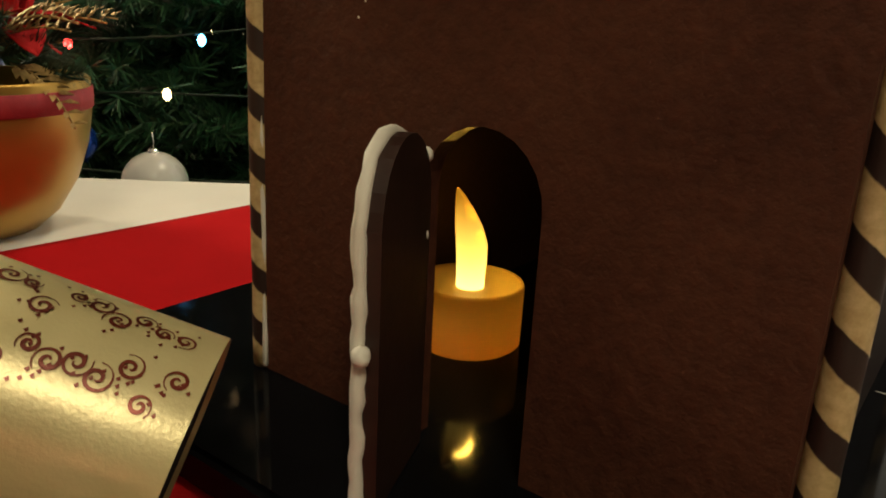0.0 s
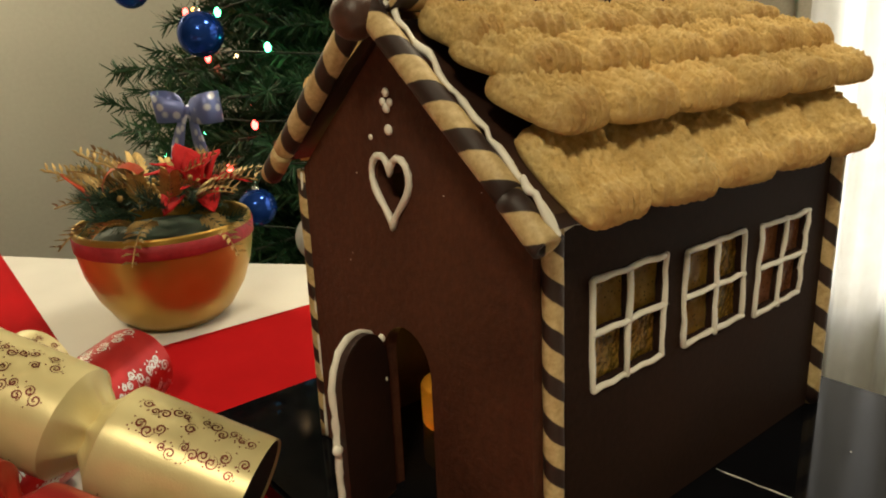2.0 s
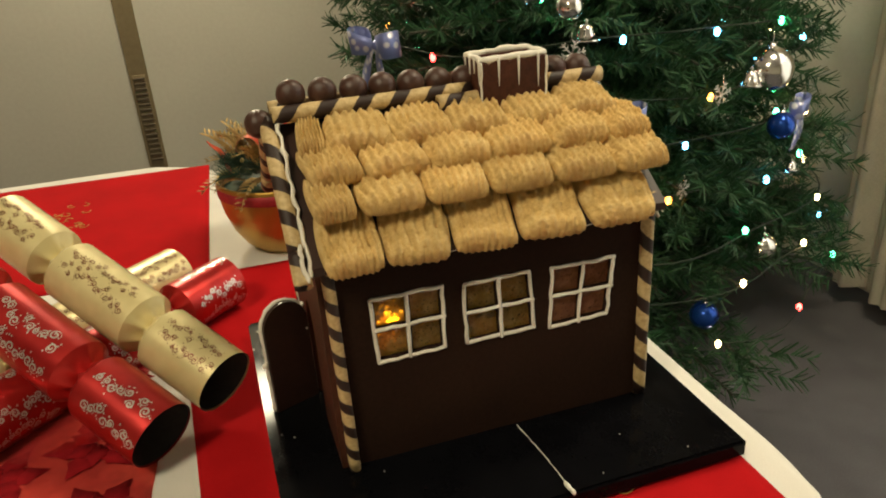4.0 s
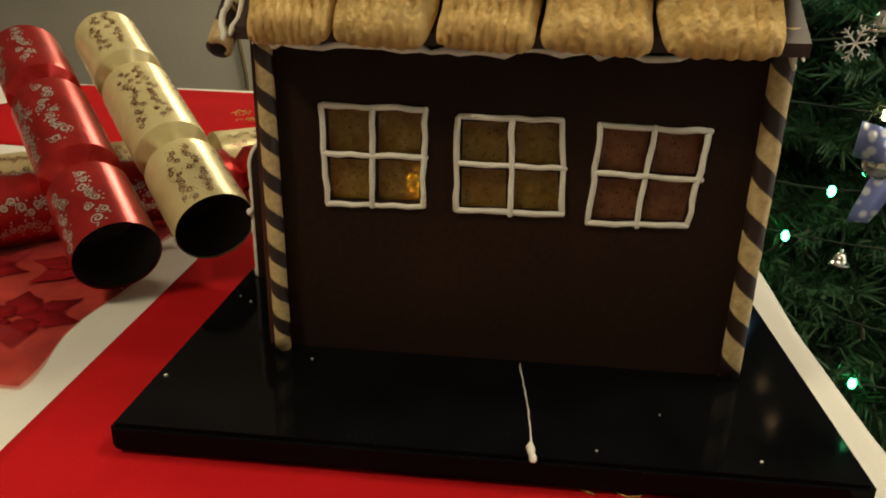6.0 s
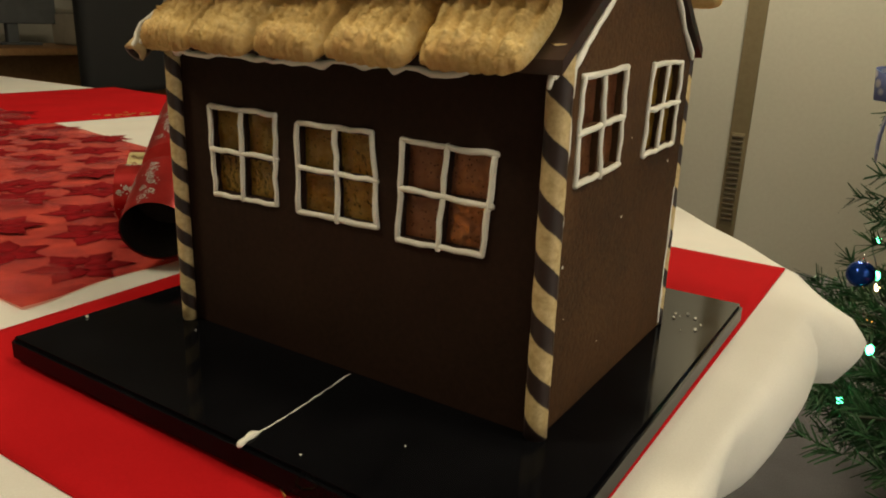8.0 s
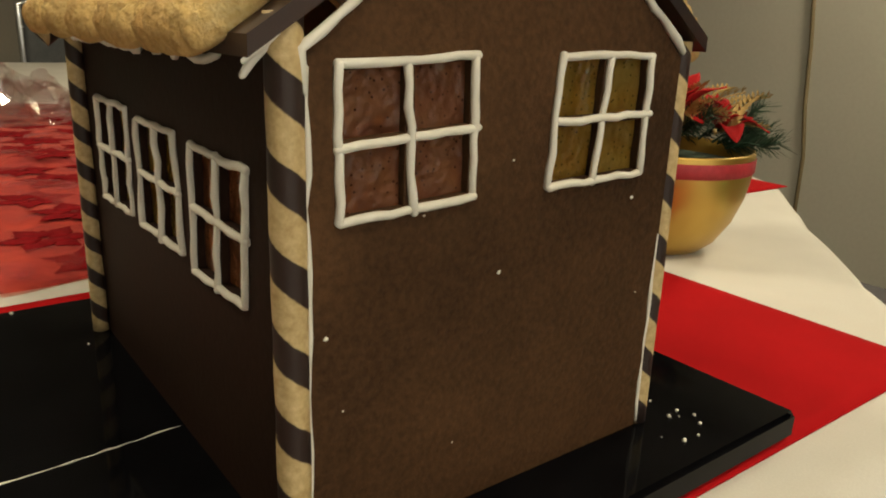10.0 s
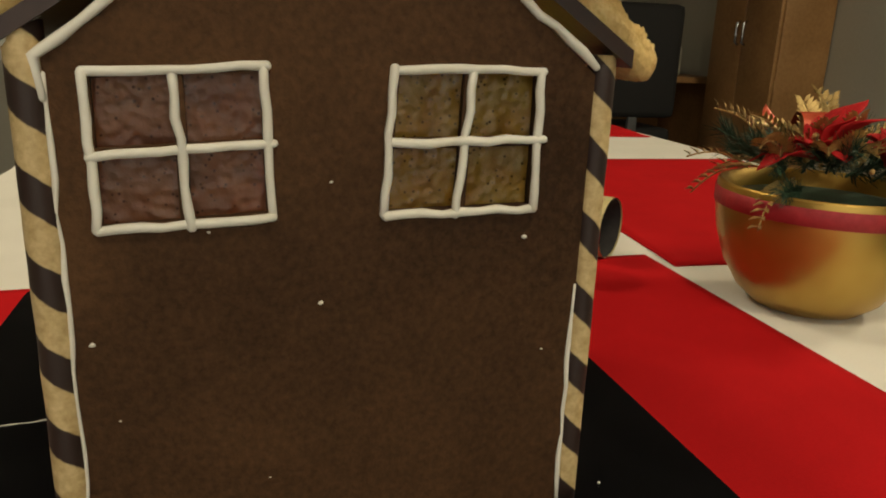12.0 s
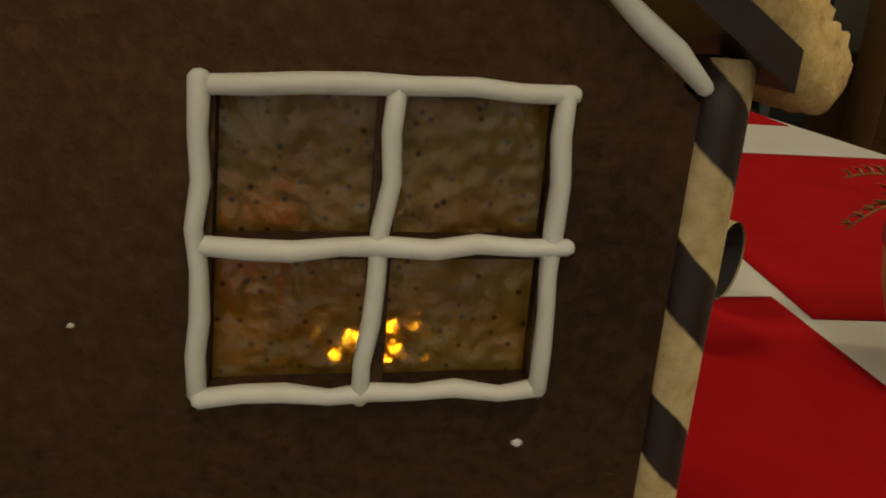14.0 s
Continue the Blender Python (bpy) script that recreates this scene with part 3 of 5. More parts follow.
table = thing("dining_table", (0, 0, -7.6), "long dining table hidden under a white cloth", "table")
bm = slab([(u * 0.995, v * 0.995 - 0.02) for u, v in table_outline()], [], 0.3, lambda u, v, w: Vector((u, v, 7.6 + TABLE_Z - 0.02 - w)))
wood = surface("brown_wood", (0.10, 0.045, 0.018), (0.22, 0.10, 0.04), 60, 5, 0.45, bump=0.2)
part("tabletop", bm, wood, table, smooth=False)
for x in (-7.8, 1.2):
    for y in (-24.0, -2.2):
        part("leg", box(0.8, 0.8, 7.1, (x, y, 3.55), 0.05), wood, table)

# White cloth with a rippled drop round the table's edge.
bm = bmesh.new()
pts = along([Vector((u, v, 0)) for u, v in table_outline()] + [Vector((2.2, -26.0, 0))], 0.16)[:-1]
n = len(pts)
mid = sum(pts, Vector()) / n
vs = [bm.verts.new((p.x, p.y, TABLE_Z)) for p in pts]
es = [bm.edges.new((vs[k], vs[(k + 1) % n])) for k in range(n)]
bmesh.ops.triangle_fill(bm, use_beauty=True, use_dissolve=False, edges=es)
prev = vs
arc = 0.0
normals, phases = [], []
for k in range(n):
    t = (pts[(k + 1) % n] - pts[k - 1]).normalized()
    normals.append(Vector((t.y, -t.x, 0)) * (1 if Vector((t.y, -t.x, 0)).dot(pts[k] - mid) > 0 else -1))
    arc += (pts[k] - pts[k - 1]).length if k else 0
    phases.append(arc)
for out, z in ((0.04, -0.006), (0.09, -0.025), (0.14, -0.08), (0.18, -0.18), (0.19, -0.32), (0.17, -0.46), (0.13, -0.56), (0.09, -0.62)):
    ring = []
    for k in range(n):
        fold = abs(math.sin(phases[k] * 1.9 + 0.8 * math.sin(phases[k] * 0.9))) ** 0.6
        rip = (0.26 * (fold - 0.75) + 0.16 * noise.noise(Vector((phases[k] * 0.7, 0, 3)))) * min(1.0, -z * 5.0)
        tip = math.exp(-((pts[k].x + 3.3) ** 2 + (pts[k].y - 2.9) ** 2) / 0.16)
        rip += 0.30 * tip * min(1.0, -z * 4.0)
        hem = 0.80 + 0.45 * noise.noise(Vector((phases[k] * 0.8, 4, 1))) + 0.12 * fold
        ring.append(bm.verts.new(pts[k] + normals[k] * (out + rip) + Vector((0, 0, TABLE_Z + z * (1.0 + (hem - 1.0) * min(1.0, -z * 2.0))))))
    for k in range(n):
        bm.faces.new((prev[k], prev[(k + 1) % n], ring[(k + 1) % n], ring[k]))
    prev = ring
cloth = part("tablecloth", bm, white_cloth)
tagged(cloth, "white fabric tablecloth hanging in ripples over the table edge", "tablecloth")

mat_mesh = sheet(quad((-4.0, -1.12), (1.32, -0.92), (1.27, 2.69), (-3.93, 2.72)), 60, 40, 0.012, 0.0, 1)
mat1 = part("placemat", mat_mesh, red_felt, at=(0, 0, TABLE_Z + 0.004))
tagged(mat1, "red felt placemat under the black board", "placemat", "red placemats")
mat2 = part("placemat", sheet(quad((-8.6, -6.2), (-4.6, -6.3), (-4.1, -0.78), (-8.35, -0.62)), 30, 30, 0.012, 0.0, 2), red_felt, at=(0, 0, TABLE_Z + 0.004))
tagged(mat2, "red felt placemat with gold motif beside the crackers", "placemat", "red placemats")
mat3 = part("placemat", sheet(quad((-9.2, -14.6), (-5.2, -14.4), (-3.9, -9.3), (-8.6, -8.9)), 30, 30, 0.012, 0.0, 3), red_felt, at=(0, 0, TABLE_Z + 0.004))
tagged(mat3, "red felt placemat far down the table", "placemat", "red placemats")

bm = slab([(-2.36, -0.46), (0.81, -0.45), (0.80, 2.71), (-2.36, 2.70)], [], 0.135, lambda u, v, w: Vector((u, v, -w)))
bmesh.ops.bevel(bm, geom=[e for e in bm.edges if not all(abs(f.normal.z) > 0.5 for f in e.link_faces)], offset=0.02, segments=2, affect="EDGES")
board = part("board", bm, granite, smooth=False)
tagged(board, "square black polished stone board under the house", "board")
ps = along([(0.02, 1.30, 0.0), (0.45, 1.345, 0.0), (0.72, 1.36, 0.0)], 0.04, 0.006, 8)
streak = part("icing_streak", tube(ps, 0.004, 6, 0.5), icing)
tagged(streak, "thin smeared line of white icing on the board", "icing")
ps = along([(0.70, 1.355, 0.004), (0.81, 1.365, 0.003)], 0.02, 0.01, 9)
s2 = part("icing_streak", tube(ps, 0.016, 6, 0.6), icing)
tagged(s2, "blob of white icing on the board's edge", "icing")


# ---- candle ----
m, nt, b = nodes_of("glowing_flame_bulb")
co = coords(nt)
sep = nt.nodes.new("ShaderNodeSeparateXYZ")
nt.links.new(co, sep.inputs[0])
col = ramp(nt, calc(nt, "MULTIPLY", sep.outputs[2], 17.0), [(0.3, (1.0, 0.72, 0.22)), (0.6, (1.0, 0.62, 0.10)), (0.95, (0.9, 0.38, 0.02))])
nt.links.new(col, b.inputs["Base Color"])
nt.links.new(col, b.inputs["Emission Color"])
nt.links.new(ramp(nt, calc(nt, "MULTIPLY", sep.outputs[2], 17.0), [(0.35, (1, 1, 1)), (0.95, (0.12, 0.12, 0.12))]), b.inputs["Emission Strength"])
glow = nt.nodes.new("ShaderNodeMath")
glow.operation = "MULTIPLY"
nt.links.new(ramp(nt, calc(nt, "MULTIPLY", sep.outputs[2], 17.0), [(0.35, (1, 1, 1)), (0.95, (0.16, 0.16, 0.16))]), glow.inputs[0])
glow.inputs[1].default_value = 3.6
nt.links.new(glow.outputs[0], b.inputs["Emission Strength"])
flame_mat = m
m, nt, b = nodes_of("cream_candle_plastic")
b.inputs["Base Color"].default_value = rgb((0.60, 0.40, 0.13))
b.inputs["Roughness"].default_value = 0.4
tl = nt.nodes.new("ShaderNodeBsdfTranslucent")
tl.inputs[0].default_value = rgb((0.80, 0.52, 0.14))
mx = nt.nodes.new("ShaderNodeMixShader")
mx.inputs[0].default_value = 0.45
nt.links.new(b.outputs[0], mx.inputs[1])
nt.links.new(tl.outputs[0], mx.inputs[2])
nt.links.new(mx.outputs[0], nt.nodes["Material Output"].inputs[0])
candle_mat = m
candle = thing("tealight", (-1.27, 0.66, 0.002), "lit electric tealight with glowing amber flame inside the house", "candle")
candle.scale = (0.96, 0.96, 0.98)
part("candle_body", lathe([(0.192, 0.0), (0.208, 0.012), (0.21, 0.235), (0.204, 0.248), (0.193, 0.24), (0.07, 0.215), (0.052, 0.222)], 48), candle_mat, candle, "cream plastic candle body")
bm = bmesh.new()
prof = [(0.054, 0.19), (0.055, 0.26), (0.058, 0.33), (0.060, 0.39), (0.052, 0.455), (0.037, 0.51), (0.019, 0.56), (0.004, 0.588)]
lathe(prof, 20, bm=bm)
for v in bm.verts:
    if v.co.z > 0.36:
        v.co.x -= (v.co.z - 0.36) ** 1.5 * 0.75
part("flame", bm, flame_mat, candle, "glowing amber flame-shaped bulb")

# ---- gold bowl with poinsettia ----
def gold_lacquer():
    m, nt, b = nodes_of("gold_lacquer")
    co = coords(nt)
    c = grain(nt, co, 16, 2.0)
    f = grain(nt, co, 700, 2.0)
    nt.links.new(ramp(nt, c, [(0.3, (0.42, 0.25, 0.05)), (0.7, (0.56, 0.37, 0.09))]), b.inputs["Base Color"])
    b.inputs["Metallic"].default_value = 0.75
    b.inputs["Roughness"].default_value = 0.36
    bumped(nt, b, f, 0.15, 0.0003)
    return m


gold = gold_lacquer()
gold_leaf = surface("gold_glitter_leaf", (0.30, 0.19, 0.06), (0.65, 0.46, 0.18), 600, 60, 0.4, metal=0.6, bump=0.6)
red_petal = surface("red_velvet_petal", (0.30, 0.008, 0.010), (0.50, 0.016, 0.018), 400, 30, 0.8, bump=0.3, spec=0.2)
red_ribbon = surface("red_patterned_ribbon", (0.28, 0.012, 0.018), (0.44, 0.03, 0.04), 160, 50, 0.6, bump=0.4)
pine_green = surface("pine_green", (0.010, 0.030, 0.016), (0.028, 0.075, 0.035), 200, 20, 0.6, vary=0.3)
bowl = thing("flower_bowl", (-4.58, 0.20, TABLE_Z + 0.003), "gold lacquered bowl with red ribbon and poinsettia arrangement on the cloth", "bowl")
prof = [(0.0, 0.0), (0.40, 0.0), (0.46, 0.015), (0.60, 0.12), (0.74, 0.32), (0.83, 0.55), (0.87, 0.76), (0.875, 0.94), (0.865, 0.96), (0.84, 0.955), (0.83, 0.80), (0.70, 0.35), (0.4, 0.10), (0.0, 0.08)]
part("bowl_body", lathe(prof, 64), gold, bowl, "gold lacquered bowl body")
part("ribbon", lathe([(0.874, 0.775), (0.884, 0.78), (0.888, 0.90), (0.88, 0.905)], 64), red_ribbon, bowl, "red patterned ribbon band")
part("moss", lathe([(0.0, 0.88), (0.45, 0.87), (0.80, 0.82), (0.83, 0.78)], 32), pine_green, bowl, "dark green moss filling")


def petal(length, width, droop, fold=0.25, n=8):
    bm = bmesh.new()
    rows = []
    for i in range(n + 1):
        s = i / n
        w = width * math.sin(math.pi * min(1, s * 0.93 + 0.07)) ** 0.8 * (1 - 0.25 * s)
        z = 0.25 * length * math.sin(s * 1.8) - droop * s * s
        row = []
        for k in (-1, -0.5, 0, 0.5, 1):
            row.append(bm.verts.new((length * s, w * k, z + fold * w * abs(k) - 0.02 * math.sin(9 * s) * abs(k))))
        rows.append(row)
    for a, b in zip(rows, rows[1:]):
        for k in range(4):
            bm.faces.new((a[k], a[k + 1], b[k + 1], b[k]))
    r = bmesh.ops.extrude_face_region(bm, geom=list(bm.faces))
    for v in (g for g in r["geom"] if isinstance(g, bmesh.types.BMVert)):
        v.co.z -= 0.008
    return bm


def place(ob, at, yaw, tilt, roll=0.0, scale=1.0):
    ob.matrix_basis = Matrix.Translation([D * v for v in at]) @ pose(0, 0, 0, 0, 0, yaw) @ pose(0, 0, 0, 0, -tilt, 0) @ pose(0, 0, 0, roll, 0, 0) @ Matrix.Scale(scale, 4)
    return ob


def flower(at, size, tilt_x, seed):
    rnd = random.Random(seed)
    big = part("petal", petal(0.42 * size, 0.13 * size, 0.10), red_petal, bowl)
    small = part("petal", petal(0.28 * size, 0.09 * size, 0.02), red_petal, bowl)
    lean = Vector((tilt_x[0], tilt_x[1], 0))
    for k in range(6):
        ob = big if k == 0 else again(big, bowl, at)
        yaw = 60 * k + rnd.uniform(-8, 8)
        place(ob, at, yaw, 12 + rnd.uniform(-6, 10) - 25 * (lean.x * math.cos(radians(yaw)) + lean.y * math.sin(radians(yaw))))
    for k in range(5):
        ob = small if k == 0 else again(small, bowl, at)
        yaw = 72 * k + 30
        place(ob, (at[0], at[1], at[2] + 0.02), yaw, 32 - 25 * (lean.x * math.cos(radians(yaw)) + lean.y * math.sin(radians(yaw))))
    bm = bmesh.new()
    for k in range(16):
        c = Vector((rnd.uniform(-0.08, 0.08), rnd.uniform(-0.08, 0.08), rnd.uniform(0.03, 0.13))) * size
        r = bmesh.ops.create_icosphere(bm, subdivisions=1, radius=0.024 * size)
        bmesh.ops.translate(bm, vec=c, verts=r["verts"])
    place(part("stamens", bm, gold_leaf, bowl, "gold bead stamens"), at, 0, 0)


def fern(length, n=9):
    """A gold fern spray: a stem with paired leaflets."""
    bm = tube([(length * k / 8, 0, 0.12 * length * math.sin(k / 8 * 2.4) - 0.3 * length * (k / 8) ** 2) for k in range(9)], 0.008, 5)
    for k in range(1, n + 1):
        s = k / (n + 0.5)
        x, z = length * s, 0.12 * length * math.sin(s * 2.4) - 0.3 * length * s * s
        ln = 0.30 * length * (1 - 0.6 * s) + 0.02
        for sd in (1, -1):
            a, b_ = Vector((x, 0, z)), Vector((x + ln * 0.75, sd * ln * 0.75, z + 0.02))
            mid = a.lerp(b_, 0.5)
            w = Vector((-0.2, 0.2 * sd, 0)).normalized() * ln * 0.18
            vs = [bm.verts.new(p) for p in (a, mid + w + Vector((0, 0, 0.012)), b_, mid - w + Vector((0, 0, 0.012)))]
            bm.faces.new(vs)
            vs2 = [bm.verts.new(v.co - Vector((0, 0, 0.006))) for v in vs]
            bm.faces.new(vs2[::-1])
    return bm


def sprig(length, n, seed, needle=0.16):
    """A pine sprig."""
    rnd = random.Random(seed)
    bm = tube([(length * k / 5, 0, 0.05 * math.sin(k)) for k in range(6)], 0.012, 5)
    for k in range(n):
        x = length * (0.1 + 0.9 * rnd.random())
        a = rnd.uniform(0, 2 * math.pi)
        d = Vector((0.75, math.cos(a) * 0.7, math.sin(a) * 0.7)).normalized() * needle * rnd.uniform(0.7, 1.1)
        s = d.cross(Vector((rnd.random(), rnd.random(), rnd.random()))).normalized() * 0.006
        p = Vector((x, 0, 0))
        bm.faces.new([bm.verts.new(q) for q in (p - s, p + s, p + d + s * 0.3, p + d - s * 0.3)])
    return bm


flower((0.32, 0.26, 1.18), 1.35, (1.15, -0.3), 1)
flower((-0.28, 0.42, 1.14), 1.1, (-0.1, 0.9), 2)
f0 = part("gold_fern", fern(0.62), gold_leaf, bowl)
place(f0, (0.45, -0.25, 1.06), -40, -12)
for at, yaw, tilt, sc in (((0.5, 0.2, 1.05), 20, -25, 0.9), ((-0.1, -0.4, 1.05), -100, 25, 0.9), ((0.2, 0.3, 1.1), 100, 38, 0.85), ((-0.3, -0.2, 1.1), 160, 45, 0.8), ((0.0, -0.35, 1.15), -140, 40, 1.0), ((0.3, 0.3, 1.15), 45, 25, 1.0), ((0.45, -0.45, 1.02), -55, 15, 0.9), ((-0.15, -0.15, 1.2), -100, 60, 0.9), ((0.1, -0.5, 1.0), -70, 5, 1.0), ((0.2, 0.0, 1.15), 60, 50, 0.8), ((-0.2, 0.4, 1.08), 130, 20, 0.8)):
    place(again(f0, bowl, at), at, yaw, tilt, 10, sc)
g0 = part("pine_sprig", sprig(0.55, 150, 3, 0.22), pine_green, bowl)
place(g0, (-0.35, 0.30, 1.0), 150, 10)
for at, yaw, tilt, sc in (((-0.4, 0.1, 1.0), 175, 18, 1.1), ((-0.3, -0.1, 1.0), 195, 8, 1.1), ((-0.45, 0.3, 0.98), 165, 2, 1.2), ((-0.1, -0.4, 1.02), -110, 25, 0.7), ((0.5, 0.3, 0.97), 30, 5, 0.7), ((-0.2, 0.55, 0.98), 110, 10, 0.9), ((0.0, -0.3, 1.0), -150, 20, 0.9)):
    place(again(g0, bowl, at), at, yaw, tilt, 30, sc)
rnd = random.Random(41)
for k in range(20):
    a = rnd.uniform(0, 360)
    r_ = rnd.uniform(0.1, 0.65)
    at = (r_ * math.cos(radians(a)), r_ * math.sin(radians(a)), 1.04 + rnd.uniform(0, 0.12))
    place(again(g0, bowl, at), at, a + rnd.uniform(-50, 50), rnd.uniform(5, 40), rnd.uniform(0, 90), rnd.uniform(0.6, 0.95))
    place(again(f0, bowl, at), (at[0], at[1], at[2] + 0.06), a + rnd.uniform(-40, 40), rnd.uniform(15, 60), rnd.uniform(-30, 30), rnd.uniform(0.6, 1.0))
bm = bmesh.new()
for k in range(60):
    c = Vector((rnd.gauss(-0.05, 0.22), rnd.gauss(0.0, 0.25), 1.12 + rnd.uniform(0, 0.16)))
    r = bmesh.ops.create_icosphere(bm, subdivisions=1, radius=rnd.uniform(0.02, 0.035))
    bmesh.ops.translate(bm, vec=c, verts=r["verts"])
part("gold_berries", bm, gold_leaf, bowl, "gold glitter berries", kind="stuff")
sheer_red = surface("coppery_red_gauze", (0.42, 0.05, 0.02), (0.62, 0.10, 0.04), 500, 60, 0.4, metal=0.3, bump=0.5)
bm = bmesh.new()
rows = []
for i in range(25):
    a = 2 * math.pi * i / 24 * 0.8
    rows.append([bm.verts.new((0.13 * math.cos(a) * (1 + 0.3 * k), k * 0.2 - 0.1, 0.13 * math.sin(a))) for k in (0, 1)])
for a, b2 in zip(rows, rows[1:]):
    bm.faces.new((a[0], a[1], b2[1], b2[0]))
place(part("ribbon_loop", bm, sheer_red, bowl, "coppery red gauze ribbon loop"), (-0.05, -0.32, 1.30), 70, 25, 0, 1.35)
pt = part("ribbon_tail", petal(0.55, 0.10, 0.0), sheer_red, bowl, "coppery red ribbon tail")
place(pt, (0.1, -0.62, 1.0), -105, 48)

bowl.scale = (0.83, 0.83, 0.94)

# ---- christmas crackers ----
def foil(name, base, light, metal, rough):
    m, nt, b = nodes_of(name)
    co = coords(nt)
    c, f = grain(nt, co, 40, 2.0), grain(nt, co, 900, 2.0)
    nt.links.new(ramp(nt, c, [(0.3, base), (0.7, light)]), b.inputs["Base Color"])
    b.inputs["Metallic"].default_value, b.inputs["Roughness"].default_value = metal, rough
    bumped(nt, b, calc(nt, "ADD", f, calc(nt, "MULTIPLY", c, 2.0)), 0.12, 0.0006)
    return m


gold_foil = foil("cream_gold_foil", (0.60, 0.51, 0.25), (0.72, 0.63, 0.33), 0.25, 0.34)
red_foil = foil("red_foil", (0.34, 0.012, 0.012), (0.50, 0.025, 0.022), 0.6, 0.30)
gold_print = foil("dark_red_print", (0.10, 0.015, 0.008), (0.22, 0.04, 0.02), 0.4, 0.35)
silver_print = foil("silver_print", (0.55, 0.50, 0.45), (0.75, 0.70, 0.66), 0.7, 0.3)
black_inside = surface("dark_card_inside", (0.02, 0.02, 0.02), (0.045, 0.042, 0.04), 200, 20, 0.8)
R_CRK = 0.265


def cracker_shell(profile, seg, pleat):
    """A paper tube along x; pleat(x) folds it into flats where it is tied."""
    bm = bmesh.new()
    rings, gaps = [], set()
    doubled = []
    for n, (x, r) in enumerate(profile):
        doubled.append((x, r))
        if 0 < n < len(profile) - 1:
            (xa, ra), (xb, rb) = profile[n - 1], profile[n + 1]
            if abs((r - ra) / (x - xa) - (rb - r) / (xb - x)) > 0.3:
                gaps.add(len(doubled) - 1)
                doubled.append((x, r))
    for x, r in doubled:
        ring = []
        for k in range(seg):
            a = 2 * math.pi * k / seg
            p = pleat(x)
            rr = r * (1 - p * 0.28 * abs(math.sin(4 * a)))
            ring.append(bm.verts.new((x, rr * math.cos(a), rr * math.sin(a))))
        rings.append(ring)
    for n, (a, b_) in enumerate(zip(rings, rings[1:])):
        if n in gaps:
            continue
        for k in range(seg):
            bm.faces.new((a[k], a[(k + 1) % seg], b_[(k + 1) % seg], b_[k]))
    return bm


def scroll_bead(x0, x1, a0, turns, size, width, bm, r, seed):
    """Flat curling tendrils printed on the tube between two places along it, centred on the angle a0."""
    rnd = random.Random(seed)
    n = int((x1 - x0) / (size * 0.8))
    for j in range(n):
        for sgn in (1, -1):
            cx = x0 + (x1 - x0) * (j + 0.5 + 0.25 * sgn) / n
            ca = a0 + sgn * size * 1.3 / r + rnd.uniform(-0.2, 0.2)
            sz = size * rnd.uniform(0.55, 1.0)
            sp = rnd.choice((1, -1))
            ph = rnd.uniform(0, 6.28)
            m = 26
            prev = None
            for i in range(m + 1):
                s = i / m
                th = ph + sp * s * turns * 2 * math.pi
                rad = sz * (0.12 + 0.88 * s) * 0.62
                w = width * (0.5 + 0.9 * math.sin(math.pi * min(1, s * 1.1))) if s < 0.92 else width * 0.4
                pair = []
                for off in (-w, w):
                    u, v = (rad + off) * math.cos(th), (rad + off) * math.sin(th)
                    a = ca + v / r
                    pair.append(bm.verts.new((cx + u, (r + 0.003) * math.cos(a), (r + 0.003) * math.sin(a))))
                if prev:
                    bm.faces.new((prev[0], prev[1], pair[1], pair[0]))
                prev = pair
            for q in range(5):
                u, v = rnd.uniform(-1, 1) * sz, rnd.uniform(-1, 1) * sz
                a = ca + v / r
                t = width * 1.2
                pts = [(u - t, 0), (u, t * 1.8), (u + t * 1.6, 0), (u, -t * 1.2)]
                bm.faces.new([bm.verts.new((cx + pu, (r + 0.003) * math.cos(a + pv / r), (r + 0.003) * math.sin(a + pv / r))) for pu, pv in pts])


